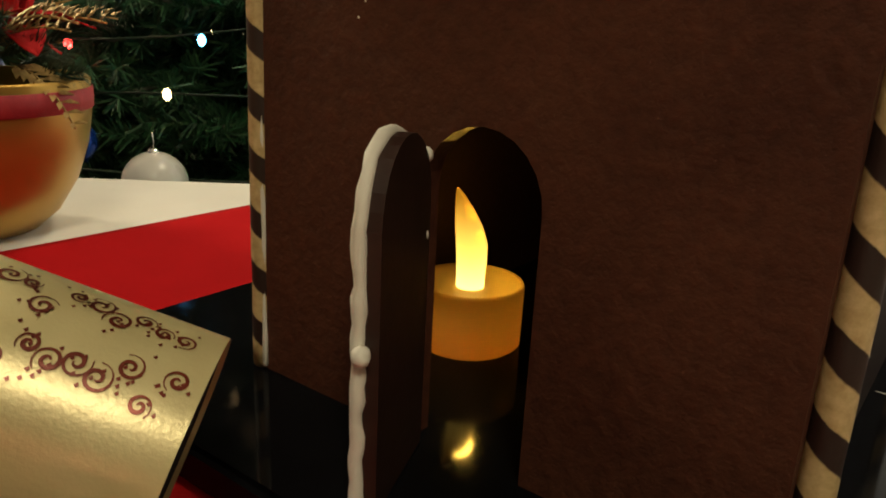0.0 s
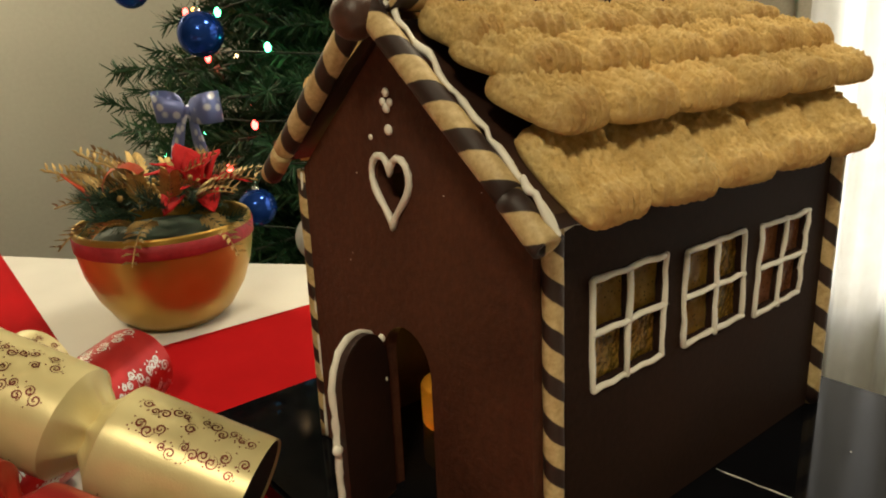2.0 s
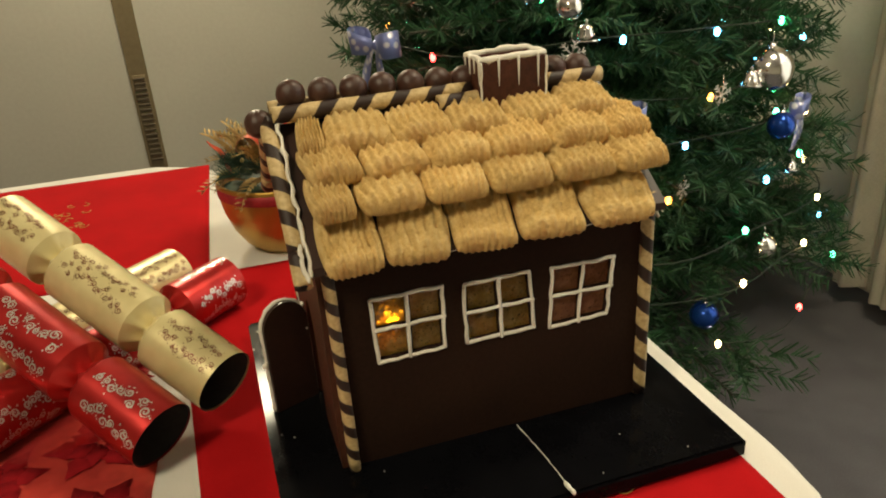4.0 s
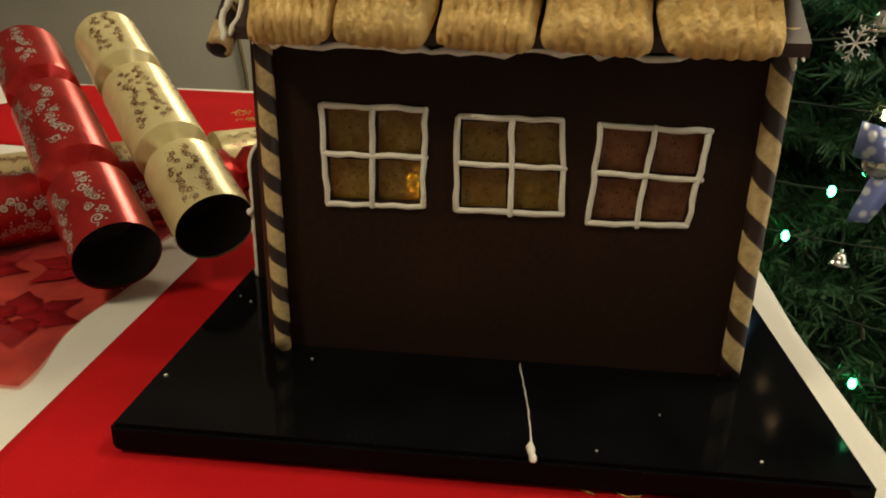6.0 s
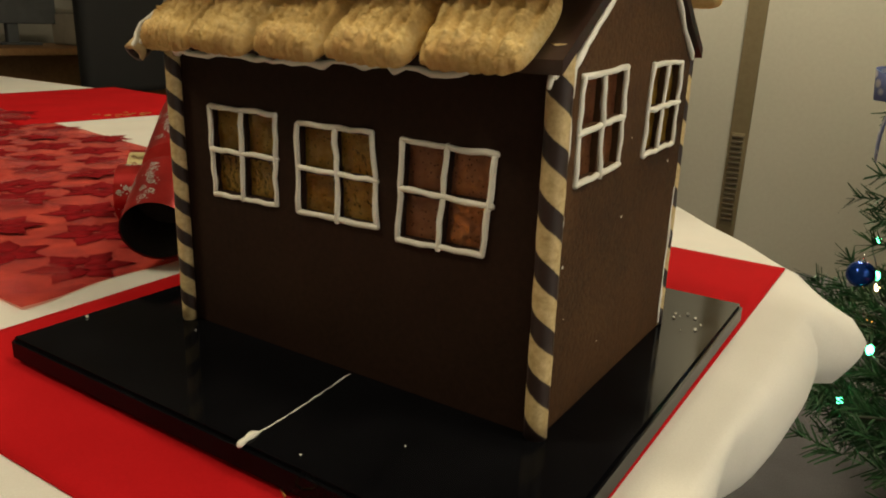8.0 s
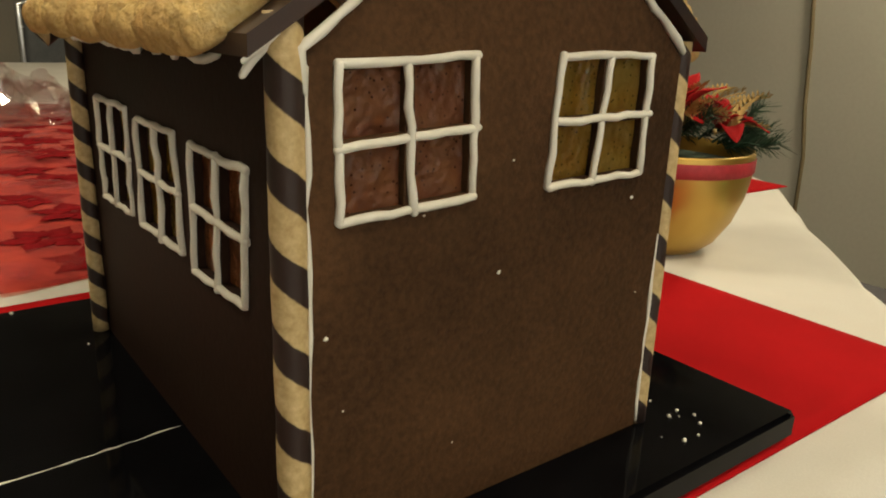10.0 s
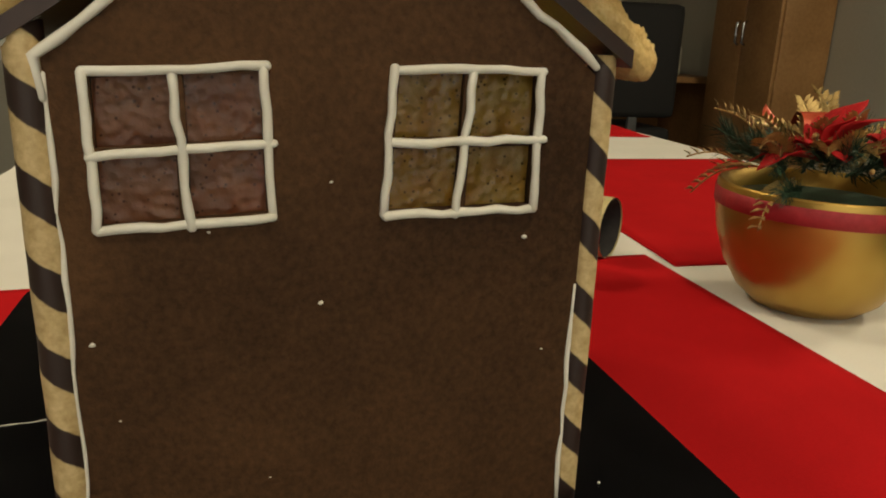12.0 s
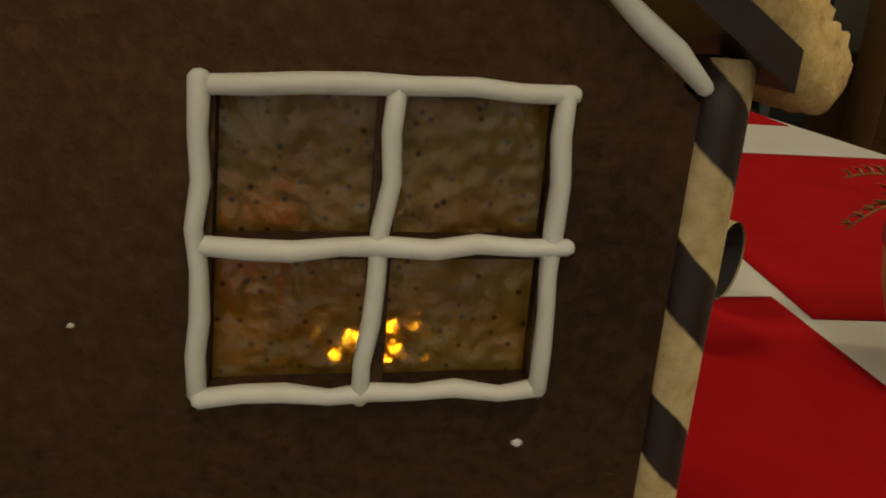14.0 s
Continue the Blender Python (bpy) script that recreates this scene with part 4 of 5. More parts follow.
def cracker(name, end, tail, foil_mat, print_mat, label, roll=0.0, wide=0.0030, strips=((0.5, 0.052), (1.9, 0.036), (2.6, 0.050), (4.1, 0.036), (4.8, 0.052))):
    """A paper cracker whose open end is at `end`; it runs to `tail`."""
    end, tail = Vector(end), Vector(tail)
    ob = thing(name, (0, 0, 0), label, "cracker", "christmas crackers")
    q = (tail - end).to_track_quat("X", "Z").to_matrix().to_4x4()
    ob.matrix_basis = Matrix.Translation(end * D) @ q @ pose(0, 0, 0, roll, 0, 0)
    total = (tail - end).length
    c = 0.77
    barrel = total - 2 * c
    r = R_CRK
    segs = [("cracker_end", [(0.0, r), (0.12, r * 1.0), (c - 0.105, r), (c - 0.10, r * 0.985), (c, r * 0.60)]),
            ("barrel", [(c, r * 0.60), (c + 0.11, r * 0.985), (c + 0.115, r), (c + barrel * 0.5, r * 1.0), (c + barrel - 0.115, r), (c + barrel - 0.11, r * 0.985), (c + barrel, r * 0.60)]),
            ("cracker_end", [(c + barrel, r * 0.60), (c + barrel + 0.10, r * 0.985), (c + barrel + 0.105, r), (total - 0.1, r), (total, r)])]
    tied = lambda x: max(0.0, 1 - abs(x - c) / 0.11) + max(0.0, 1 - abs(x - c - barrel) / 0.11)
    for nm, prof in segs:
        fine = []
        for (xa, ra), (xb, rb) in zip(prof, prof[1:]):
            m = max(1, int((xb - xa) / 0.03))
            fine += [(xa + (xb - xa) * i / m, ra + (rb - ra) * i / m) for i in range(m)]
        fine.append(prof[-1])
        shell = part(nm, cracker_shell(fine, 48, tied), foil_mat, ob)
        bm = bmesh.new()
        x0, x1 = prof[0][0], prof[-1][0]
        xa, xb = x0 + 0.10, x1 - 0.10
        if nm == "cracker_end":
            xa, xb = (x0 + 0.04, x1 - 0.20) if x0 == 0 else (x0 + 0.20, x1 - 0.04)
        else:
            xa, xb = x0 + 0.2, x1 - 0.2
        for a0, sz in strips:
            scroll_bead(xa, xb, a0, 1.6, sz, wide, bm, r, int(a0 * 10) + len(prof))
        part("scroll_print", bm, print_mat, shell, "curling scroll print")
    for x in (0.012, total - 0.012):
        prof = [(x, r * 0.97), (x + (0.45 if x < 1 else -0.45), r * 0.95)]
        part("inner_card", cracker_shell(prof, 40, lambda q_: 0), black_inside, ob, "dark inside of the tube")
        xx = x + (0.45 if x < 1 else -0.45)
        bm = bmesh.new()
        bm.faces.new([bm.verts.new((xx, r * 0.95 * math.cos(2 * math.pi * k / 40), r * 0.95 * math.sin(2 * math.pi * k / 40))) for k in range(40)])
        part("inner_card", bm, black_inside, ob, "dark inside of the tube")
    return ob


SILVER_STRIPS = ((0.7, 0.080), (2.9, 0.075), (5.0, 0.065))
cracker("cracker", (-1.05, -0.70, 0.24), (-2.91, -2.33, 1.20), gold_foil, gold_print, "cream gold foil cracker with dark red scrolls, propped on others", 40)
cracker("cracker", (-0.67, -1.18, 0.15), (-2.55, -2.85, 1.10), red_foil, silver_print, "red foil cracker with silver scrolls, propped on others", 10, 0.0055, SILVER_STRIPS)
cracker("cracker", (-3.15, -0.58, 0.115), (-1.35, -2.62, 0.115), red_foil, silver_print, "red foil cracker with silver scrolls, lying on the cloth", 75, 0.0055, SILVER_STRIPS)
cracker("cracker", (-3.62, -1.08, 0.115), (-1.82, -3.12, 0.115), gold_foil, gold_print, "cream gold foil cracker lying on the cloth", 20)

# ---- sheer runner with poinsettias ----
def gauze():
    m, nt, b = nodes_of("sheer_red_organza")
    co = coords(nt)
    f = grain(nt, co, 1500, 2.0)
    nt.links.new(ramp(nt, f, [(0.3, (0.34, 0.01, 0.015)), (0.7, (0.52, 0.03, 0.035))]), b.inputs["Base Color"])
    b.inputs["Roughness"].default_value = 0.45
    b.inputs["Sheen Weight"].default_value = 0.3
    tr = nt.nodes.new("ShaderNodeBsdfTransparent")
    tr.inputs[0].default_value = rgb((1.0, 0.62, 0.56))
    mx = nt.nodes.new("ShaderNodeMixShader")
    wv = grain(nt, co, 25, 3.0)
    nt.links.new(ramp(nt, wv, [(0.35, (0.16, 0.16, 0.16)), (0.7, (0.46, 0.46, 0.46))]), mx.inputs[0])
    nt.links.new(tr.outputs[0], mx.inputs[1])
    nt.links.new(b.outputs[0], mx.inputs[2])
    nt.links.new(mx.outputs[0], nt.nodes["Material Output"].inputs[0])
    return m


organza = gauze()
flock = surface("dark_red_flock", (0.17, 0.004, 0.007), (0.28, 0.008, 0.012), 900, 60, 0.9, spec=0.1)
runner = thing("sheer_runner", (0, 0, 0), "sheer red organza runner with dark poinsettia print on the cloth", "table runner")


def wavy(fn):
    def out(u, v):
        x, y = fn(u, v)
        return x + 0.02 * math.sin(y * 2.2) * (u > 0.98 or u < 0.02), y + 0.04 * math.sin(x * 5) * (v > 0.98)
    return out


part("fabric", sheet(wavy(quad((-4.9, -12.4), (-0.5, -12.6), (0.38, -1.22), (-3.4, -1.5))), 70, 90, 0.004, 0.10, 5), organza, runner, at=(0, 0, TABLE_Z + 0.006))


def poinsettia(scale, seed):
    bm = bmesh.new()
    rnd = random.Random(seed)
    for ring, (count, ln, wd) in enumerate(((6, 1.0, 0.46), (6, 0.66, 0.34))):
        for k in range(count):
            a = 2 * math.pi * k / count + ring * 0.5 + rnd.uniform(-0.1, 0.1)
            pts = []
            for s, w in ((0.12, 0.05), (0.35, 0.75), (0.45, 1.0), (0.52, 0.8), (0.62, 1.0), (0.72, 0.6), (1.0, 0.0), (0.72, -0.6), (0.62, -1.0), (0.52, -0.8), (0.45, -1.0), (0.35, -0.75), (0.12, -0.05)):
                u, v = s * ln * scale, w * wd * scale * 0.55
                pts.append((u * math.cos(a) - v * math.sin(a), u * math.sin(a) + v * math.cos(a), 0.002 * ring))
            f = bm.faces.new([bm.verts.new(p) for p in pts])
    bmesh.ops.triangulate(bm, faces=bm.faces)
    r = bmesh.ops.extrude_face_region(bm, geom=list(bm.faces))
    for v in (g for g in r["geom"] if isinstance(g, bmesh.types.BMVert)):
        v.co.z += 0.003
    return bm


rnd = random.Random(11)
p0 = part("poinsettia_print", poinsettia(0.42, 2), flock, runner)
first = True
for i in range(6):
    for k in range(14):
        x, y = -0.35 - i * 0.85 + 0.30 * (k % 2), -1.70 - k * 0.76
        x -= 0.075 * k
        if x < -3.25 - 0.12 * k:
            continue
        z = TABLE_Z + 0.012 + 0.09 * max(0.0, noise.noise(Vector((x * 0.9, y * 0.9, 5))))
        m_ = pose(D * x, D * y, D * z, 0, 0, rnd.uniform(0, 60))
        ob = p0 if first else again(p0, runner, (0, 0, 0))
        first = False
        ob.matrix_basis = m_ @ Matrix.Scale(rnd.uniform(0.8, 1.1), 4)

# ---- gold motifs on the placemats, icing crumbs on the board ----
gold_thread = surface("gold_thread", (0.35, 0.20, 0.04), (0.70, 0.45, 0.12), 600, 60, 0.4, metal=0.6)


def motif(parent, at, seed):
    bm = bmesh.new()
    rnd_ = random.Random(seed)
    for k in range(14):
        c = Vector((rnd_.uniform(-0.5, 0.5), rnd_.uniform(-0.25, 0.25), 0.0))
        a0 = rnd_.uniform(0, 6)
        ps_ = [c + Vector((0.09 * s * math.cos(a0 + 5 * s), 0.09 * s * math.sin(a0 + 5 * s), 0)) for s in (i / 8 for i in range(1, 9))]
        tube(ps_, 0.006, 5, bm=bm)
    part("gold_motif", bm, gold_thread, parent, "gold embroidered motif", at=at)


motif(mat1, (0.98, 1.75, 0.016), 1)
motif(mat2, (-6.8, -2.6, 0.016), 2)
motif(mat3, (-6.0, -9.5, 0.016), 3)
rnd = random.Random(3)
for k in range(18):
    x, y = (rnd.gauss(-1.78, 0.12), rnd.gauss(2.46, 0.09)) if k < 9 else rnd.choice(((rnd.uniform(0.1, 0.75), rnd.uniform(-0.4, 2.6)), (rnd.uniform(-2.2, 0.6), rnd.uniform(-0.45, -0.15))))
    bm = bmesh.new()
    bmesh.ops.create_icosphere(bm, subdivisions=1, radius=rnd.uniform(0.005, 0.012))
    for v in bm.verts:
        v.co *= rnd.uniform(0.7, 1.2)
    ob = part("crumb", bm, icing, at=(x, y, 0.006))
    tagged(ob, "tiny white crumb of icing on the black board", "crumb", "icing crumbs")

# ---- crumpled clear wrapping far down the table ----
m, nt, b = nodes_of("clear_wrap")
gl = node(nt, "ShaderNodeBsdfGlossy", Roughness=0.08)
tr = nt.nodes.new("ShaderNodeBsdfTransparent")
mx = nt.nodes.new("ShaderNodeMixShader")
mx.inputs[0].default_value = 0.28
nt.links.new(tr.outputs[0], mx.inputs[1])
nt.links.new(gl.outputs[0], mx.inputs[2])
nt.links.new(mx.outputs[0], nt.nodes["Material Output"].inputs[0])
bm = bmesh.new()
n = 44
g = [[bm.verts.new((4.4 * (i / n - 0.5), 3.6 * (k / n - 0.5), 0.75 * max(0.02, 0.35 + noise.noise(Vector((i * 0.16, k * 0.16, 2))) + 0.45 * noise.noise(Vector((i * 0.45, k * 0.45, 5)))) * (1 - (2 * i / n - 1) ** 4) * (1 - (2 * k / n - 1) ** 4))) for k in range(n + 1)] for i in range(n + 1)]
for i in range(n):
    for k in range(n):
        bm.faces.new((g[i][k], g[i + 1][k], g[i + 1][k + 1], g[i][k + 1]))
bmesh.ops.scale(bm, vec=(1.25, 1.2, 1.3), verts=bm.verts)
wrap = part("clear_wrapping", bm, m, at=(0.1, -11.4, TABLE_Z + 0.02), smooth=False)
tagged(wrap, "crumpled clear cellophane wrapping on the tablecloth", "wrapping")


# ---- plate of biscuits beyond the wrapping ----
plate_red = surface("red_glazed_rim", (0.36, 0.012, 0.012), (0.50, 0.03, 0.025), 60, 8, 0.25, coat=0.4)
plate = thing("serving_plate", (0.5, -15.2, TABLE_Z + 0.003), "white serving plate with a red rim holding biscuits", "plate")
part("dish", lathe([(0.0, 0.05), (0.7, 0.05), (0.75, 0.0), (0.85, 0.0), (1.30, 0.20), (1.30, 0.24), (0.85, 0.08), (0.0, 0.08)], 48), white_cloth, plate, "white glazed dish")
part("rim", lathe([(1.30, 0.195), (1.52, 0.24), (1.53, 0.265), (1.30, 0.245)], 48), plate_red, plate, "red glazed rim")
rnd = random.Random(61)
for k in range(9):
    a = 2.4 * k
    bis = thing("shortbread", (0.5 + 0.24 * math.sqrt(k) * math.cos(a), -15.2 + 0.24 * math.sqrt(k) * math.sin(a), TABLE_Z + 0.15 + 0.05 * (k % 3)), "golden shortbread biscuit lying on the plate", "biscuit", "plated biscuits")
    bis.rotation_euler = (radians(rnd.uniform(-14, 14)), radians(rnd.uniform(-14, 14)), rnd.uniform(0, 6))
    o = new("crumb_body", kinds[k % 6].data)
    o.parent = bis

# ---- room ----
def plain(name, bm, material, label, category=""):
    ob = part(name, bm, material, smooth=False)
    return tagged(ob, label, category or name.split("_")[0], kind="structure")


plain("floor", box(62, 66, 0.4, (-2, -15, -7.8)), carpet, "grey carpet floor")
plain("ceiling", box(62, 66, 0.4, (-2, -15, 17.2)), ceiling_paint, "white ceiling")
plain("wall_west", box(0.6, 66, 25, (-30.3, -15, 4.8)), grey_wall, "grey painted wall behind the tree")
plain("wall_east", box(0.6, 66, 25, (26.3, -15, 4.8)), grey_wall, "grey painted wall")
plain("wall_south", box(56, 0.6, 25, (-2, -46.3, 4.8)), grey_wall, "grey painted wall at the far end")
bm = slab([(-30, -7.6), (26, -7.6), (26, 17.2), (-30, 17.2)], [rect(-7.0, 10.0, -5.0, 13.0)], 0.6, lambda u, v, w: Vector((u, 17.0 + w, v)))
plain("wall_north", bm, grey_wall, "grey wall with a wide window")
tan_wood = surface("tan_wood", (0.26, 0.13, 0.045), (0.42, 0.23, 0.09), 50, 4, 0.5, bump=0.2)
strip_mat = surface("tan_strip", (0.15, 0.115, 0.06), (0.20, 0.155, 0.085), 60, 4, 0.6)
bark_brown = surface("dark_brown_rubber", (0.05, 0.036, 0.02), (0.09, 0.065, 0.035), 60, 8, 0.6)
plain("trim", box(0.12, 0.75, 24.6, (-29.95, -3.1, 4.7), 0.02), strip_mat, "narrow tan vertical strip on the grey wall", "trim")
rib_cover = thing("cable_cover", (-29.86, -3.1, 0.0), "ribbed brown cable cover on the tan wall strip", "cable cover")
part("backing", box(0.06, 0.52, 3.9, (0, 0, -4.1), 0.01), strip_mat, rib_cover)
rib = part("rib", box(0.10, 0.46, 0.11, (0, 0, 0), 0.02), bark_brown, rib_cover, at=(0.06, 0, -2.3))
for k in range(1, 17):
    again(rib, rib_cover, (0.06, 0, -2.3 - 0.22 * k))
cable = part("cable", tube([(-29.95, -12.4, 8.0), (-29.94, -12.1, 4.0), (-29.94, -11.8, 1.5), (-29.94, -11.6, -1.0), (-29.94, -11.3, -3.0), (-29.94, -11.2, -7.4)], 0.09, 6), strip_mat)
tagged(cable, "thin dark cable hanging down the grey wall", "cable")

# Curtains in front of the window, lit from behind.
m, nt, b = nodes_of("sheer_curtain")
co = coords(nt)
b.inputs["Base Color"].default_value = rgb((0.8, 0.78, 0.72))
b.inputs["Roughness"].default_value = 0.9
tl = nt.nodes.new("ShaderNodeBsdfTranslucent")
nt.links.new(ramp(nt, grain(nt, co, 14), [(0.3, (0.75, 0.74, 0.68)), (0.7, (0.9, 0.9, 0.86))]), tl.inputs[0])
mx = nt.nodes.new("ShaderNodeMixShader")
mx.inputs[0].default_value = 0.6
nt.links.new(b.outputs[0], mx.inputs[1])
nt.links.new(tl.outputs[0], mx.inputs[2])
nt.links.new(mx.outputs[0], nt.nodes["Material Output"].inputs[0])
sheer = m
drape = surface("cream_drape", (0.40, 0.36, 0.28), (0.52, 0.47, 0.38), 200, 8, 0.9)


def curtain(x0, x1, y, material, label, wave=0.35):
    bm = bmesh.new()
    n = int((x1 - x0) / 0.09)
    rows = []
    for k in range(n + 1):
        x = x0 + (x1 - x0) * k / n
        dy = wave * math.sin(x * 5.0 + 0.6 * math.sin(x * 1.7)) + 0.12 * math.sin(x * 13)
        rows.append([bm.verts.new((x + 0.05 * math.sin(z), y + dy * (0.6 + 0.4 * (13.5 - z) / 20), z)) for z in (13.6, 8, 4, 0, -3, -7.0)])
    for a, b_ in zip(rows, rows[1:]):
        for k in range(5):
            bm.faces.new((a[k], b_[k], b_[k + 1], a[k + 1]))
    ob = part("curtain", bm, material)
    return tagged(ob, label, "curtain", "window curtains")


curtain(-7.3, 10.3, 16.3, sheer, "white sheer curtain glowing with daylight")
curtain(-10.8, -6.6, 15.9, drape, "cream drape gathered beside the window", 0.28)
win = thing("window_1", (1.5, 17.1, 4.0), "wide window behind sheer curtains", "window", kind="structure")
frame_mat = surface("white_frame_paint", (0.7, 0.7, 0.66), (0.8, 0.8, 0.76), 90, 6, 0.5)
for at, s in (((0, 0, 9.0), (17.2, 0.5, 0.5)), ((0, 0, -9.0), (17.2, 0.5, 0.5)), ((-8.4, 0, 0), (0.5, 0.5, 17.5)), ((8.4, 0, 0), (0.5, 0.5, 17.5)), ((0, 0, 0), (0.4, 0.4, 17.5))):
    part("window_frame", box(*s, at, 0.05), frame_mat, win)

# ---- christmas tree ----
TX, TY = -13.5, 8.8
tree = thing("christmas_tree", (TX, TY, -7.6), "dark green artificial christmas tree by the wall", "tree")
bark = surface("tree_pole", (0.03, 0.04, 0.025), (0.06, 0.06, 0.04), 80, 8, 0.8)
part("trunk", lathe([(0.35, 0.0), (0.32, 4), (0.22, 12), (0.08, 20), (0.01, 20.6)], 14), bark, tree)
for k in range(4):
    part("stand_leg", tube([(0, 0, 0.9), (1.6 * math.cos(k * 1.57), 1.6 * math.sin(k * 1.57), 0.25), (2.6 * math.cos(k * 1.57), 2.6 * math.sin(k * 1.57), 0.06)], 0.12, 6), bark, tree)


def reach(z):
    """The crown's radius at a height over the tabletop's zero."""
    return 6.6 - (z + 5) * 0.27


needle_mat = surface("tree_needles", (0.012, 0.050, 0.020), (0.045, 0.125, 0.048), 30, 1.2, 0.5, spec=0.35)
rng = np.random.default_rng(4)
quads = []
bm_br = bmesh.new()
N = 330
for k in range(N):
    z = -5.6 + 14.5 * (k / N) ** 1.15 + rng.uniform(-0.2, 0.2)
    az = k * 2.39996 + rng.uniform(-0.3, 0.3)
    ln = reach(z) * rng.uniform(0.74, 1.08)
    if ln < 0.4:
        continue
    d = np.array([math.cos(az), math.sin(az), rng.uniform(-0.12, 0.10)])
    side = np.array([-math.sin(az), math.cos(az), 0.0])
    base = np.array([0, 0, z + 7.6])
    tips = [(base, d, ln)]
    for j in range(9):
        s = 0.25 + 0.72 * j / 9
        sd = 1 if j % 2 else -1
        dd = d * 0.75 + side * sd * rng.uniform(0.5, 0.9) + np.array([0, 0, rng.uniform(-0.15, 0.3)])
        tips.append((base + d * ln * s, dd / np.linalg.norm(dd), min(1.9, 0.34 * ln) * rng.uniform(0.7, 1.2)))
    tube([tuple(base), tuple(base + d * ln * 0.5), tuple(base + d * ln)], 0.035, 4, bm=bm_br)
    for p0_, dd, l2 in tips:
        cnt = int(52 * max(0.5, l2)) if l2 < 2 else int(52 * l2 * 0.6)
        s = rng.uniform(0.05, 1.0, cnt)
        a = rng.uniform(0, 2 * math.pi, cnt)
        e1 = np.cross(dd, [0, 0, 1.0])
        e1 /= np.linalg.norm(e1) + 1e-9
        e2 = np.cross(dd, e1)
        dirs = dd * 0.65 + (np.cos(a)[:, None] * e1 + np.sin(a)[:, None] * e2) * 0.75
        L = rng.uniform(0.26, 0.46, cnt)[:, None]
        p = p0_ + dd * (s * l2)[:, None]
        q = p + dirs * L
        w = np.cross(dirs, rng.normal(size=(cnt, 3)))
        w = w / (np.linalg.norm(w, axis=1)[:, None] + 1e-9) * 0.020
        quads.append(np.stack([p - w, p + w, q + w * 0.5, q - w * 0.5], 1))
tagged(part("branch_wood", bm_br, bark, tree), kind="stuff")
verts = np.concatenate(quads).reshape(-1, 3) * D
me = bpy.data.meshes.new("needles")
me.from_pydata(verts.tolist(), [], np.arange(len(verts)).reshape(-1, 4).tolist())
me.materials.append(needle_mat)
ob = new("needles", me)
ob.parent = tree
tagged(ob, "dark green needles", kind="stuff")

# String of lights.
def bulb_mat(name, c):
    m_, nt_, b_ = nodes_of(name)
    b_.inputs["Base Color"].default_value = rgb(c)
    b_.inputs["Emission Color"].default_value = rgb(c)
    b_.inputs["Emission Strength"].default_value = 16.0
    return m_


bulbs = [bulb_mat("warm_white_bulb", (1.0, 0.62, 0.28)), bulb_mat("red_bulb", (1.0, 0.05, 0.04)), bulb_mat("green_bulb", (0.08, 1.0, 0.35)), bulb_mat("blue_bulb", (0.12, 0.55, 1.0)), bulb_mat("orange_bulb", (1.0, 0.28, 0.04))]
lights = thing("string_lights", (TX, TY, -7.6), "string of small coloured lights wound round the tree", "string lights")
wire = surface("green_wire", (0.01, 0.02, 0.012), (0.02, 0.035, 0.02), 100, 10, 0.5)
path = []
for k in range(900):
    z = -5.2 + 12.5 * k / 900
    az = k * 0.085
    r = reach(z) * (0.99 + 0.03 * math.sin(k * 0.7))
    path.append(Vector((r * math.cos(az), r * math.sin(az), z + 7.6 - 0.14 * math.sin(k * 0.31))))
part("wire", tube(path, 0.018, 4), wire, lights)
bm = bmesh.new()
bmesh.ops.create_icosphere(bm, subdivisions=2, radius=0.062)
for v in bm.verts:
    v.co.z *= 1.5
bulb_obs = []
for mt in bulbs:
    bm2 = bm.copy()
    bulb_obs.append(part("bulb", bm2, mt, lights, at=tuple(path[5 * len(bulb_obs)] * 1.0)))
bm.free()
rnd = random.Random(21)
for k in range(35, 900, 5):
    src = bulb_obs[rnd.choice((0, 0, 1, 2, 2, 3, 4))]
    o = again(src, lights, tuple(path[k] + Vector((0, 0, rnd.uniform(-0.1, 0.1)))))

# Baubles, bells and bows.
silver = surface("silver_bauble", (0.75, 0.74, 0.70), (0.88, 0.87, 0.84), 60, 10, 0.14, metal=1.0, bump=0.05)
pearl = surface("pearl_white_bauble", (0.62, 0.60, 0.55), (0.74, 0.72, 0.67), 60, 10, 0.3, bump=0.05, coat=0.4)
blue_gloss = surface("blue_bauble", (0.01, 0.05, 0.32), (0.02, 0.09, 0.45), 60, 10, 0.15, metal=0.7, bump=0.05)


def bauble(at, r, material, label):
    ob_ = thing("bauble", at, label, "bauble", "tree baubles")
    bm_ = bmesh.new()
    bmesh.ops.create_uvsphere(bm_, u_segments=28, v_segments=18, radius=r)
    part("ball", bm_, material, ob_)
    part("cap", lathe([(0.0, r * 1.12), (r * 0.16, r * 1.10), (r * 0.2, r * 0.94), (r * 0.2, r * 0.9)], 14), silver, ob_, "silver cap")
    part("hook", tube([(0, 0, r * 1.1), (0.02, 0, r * 1.3), (0.0, 0, r * 1.55)], 0.012, 5), silver, ob_)
    return ob_


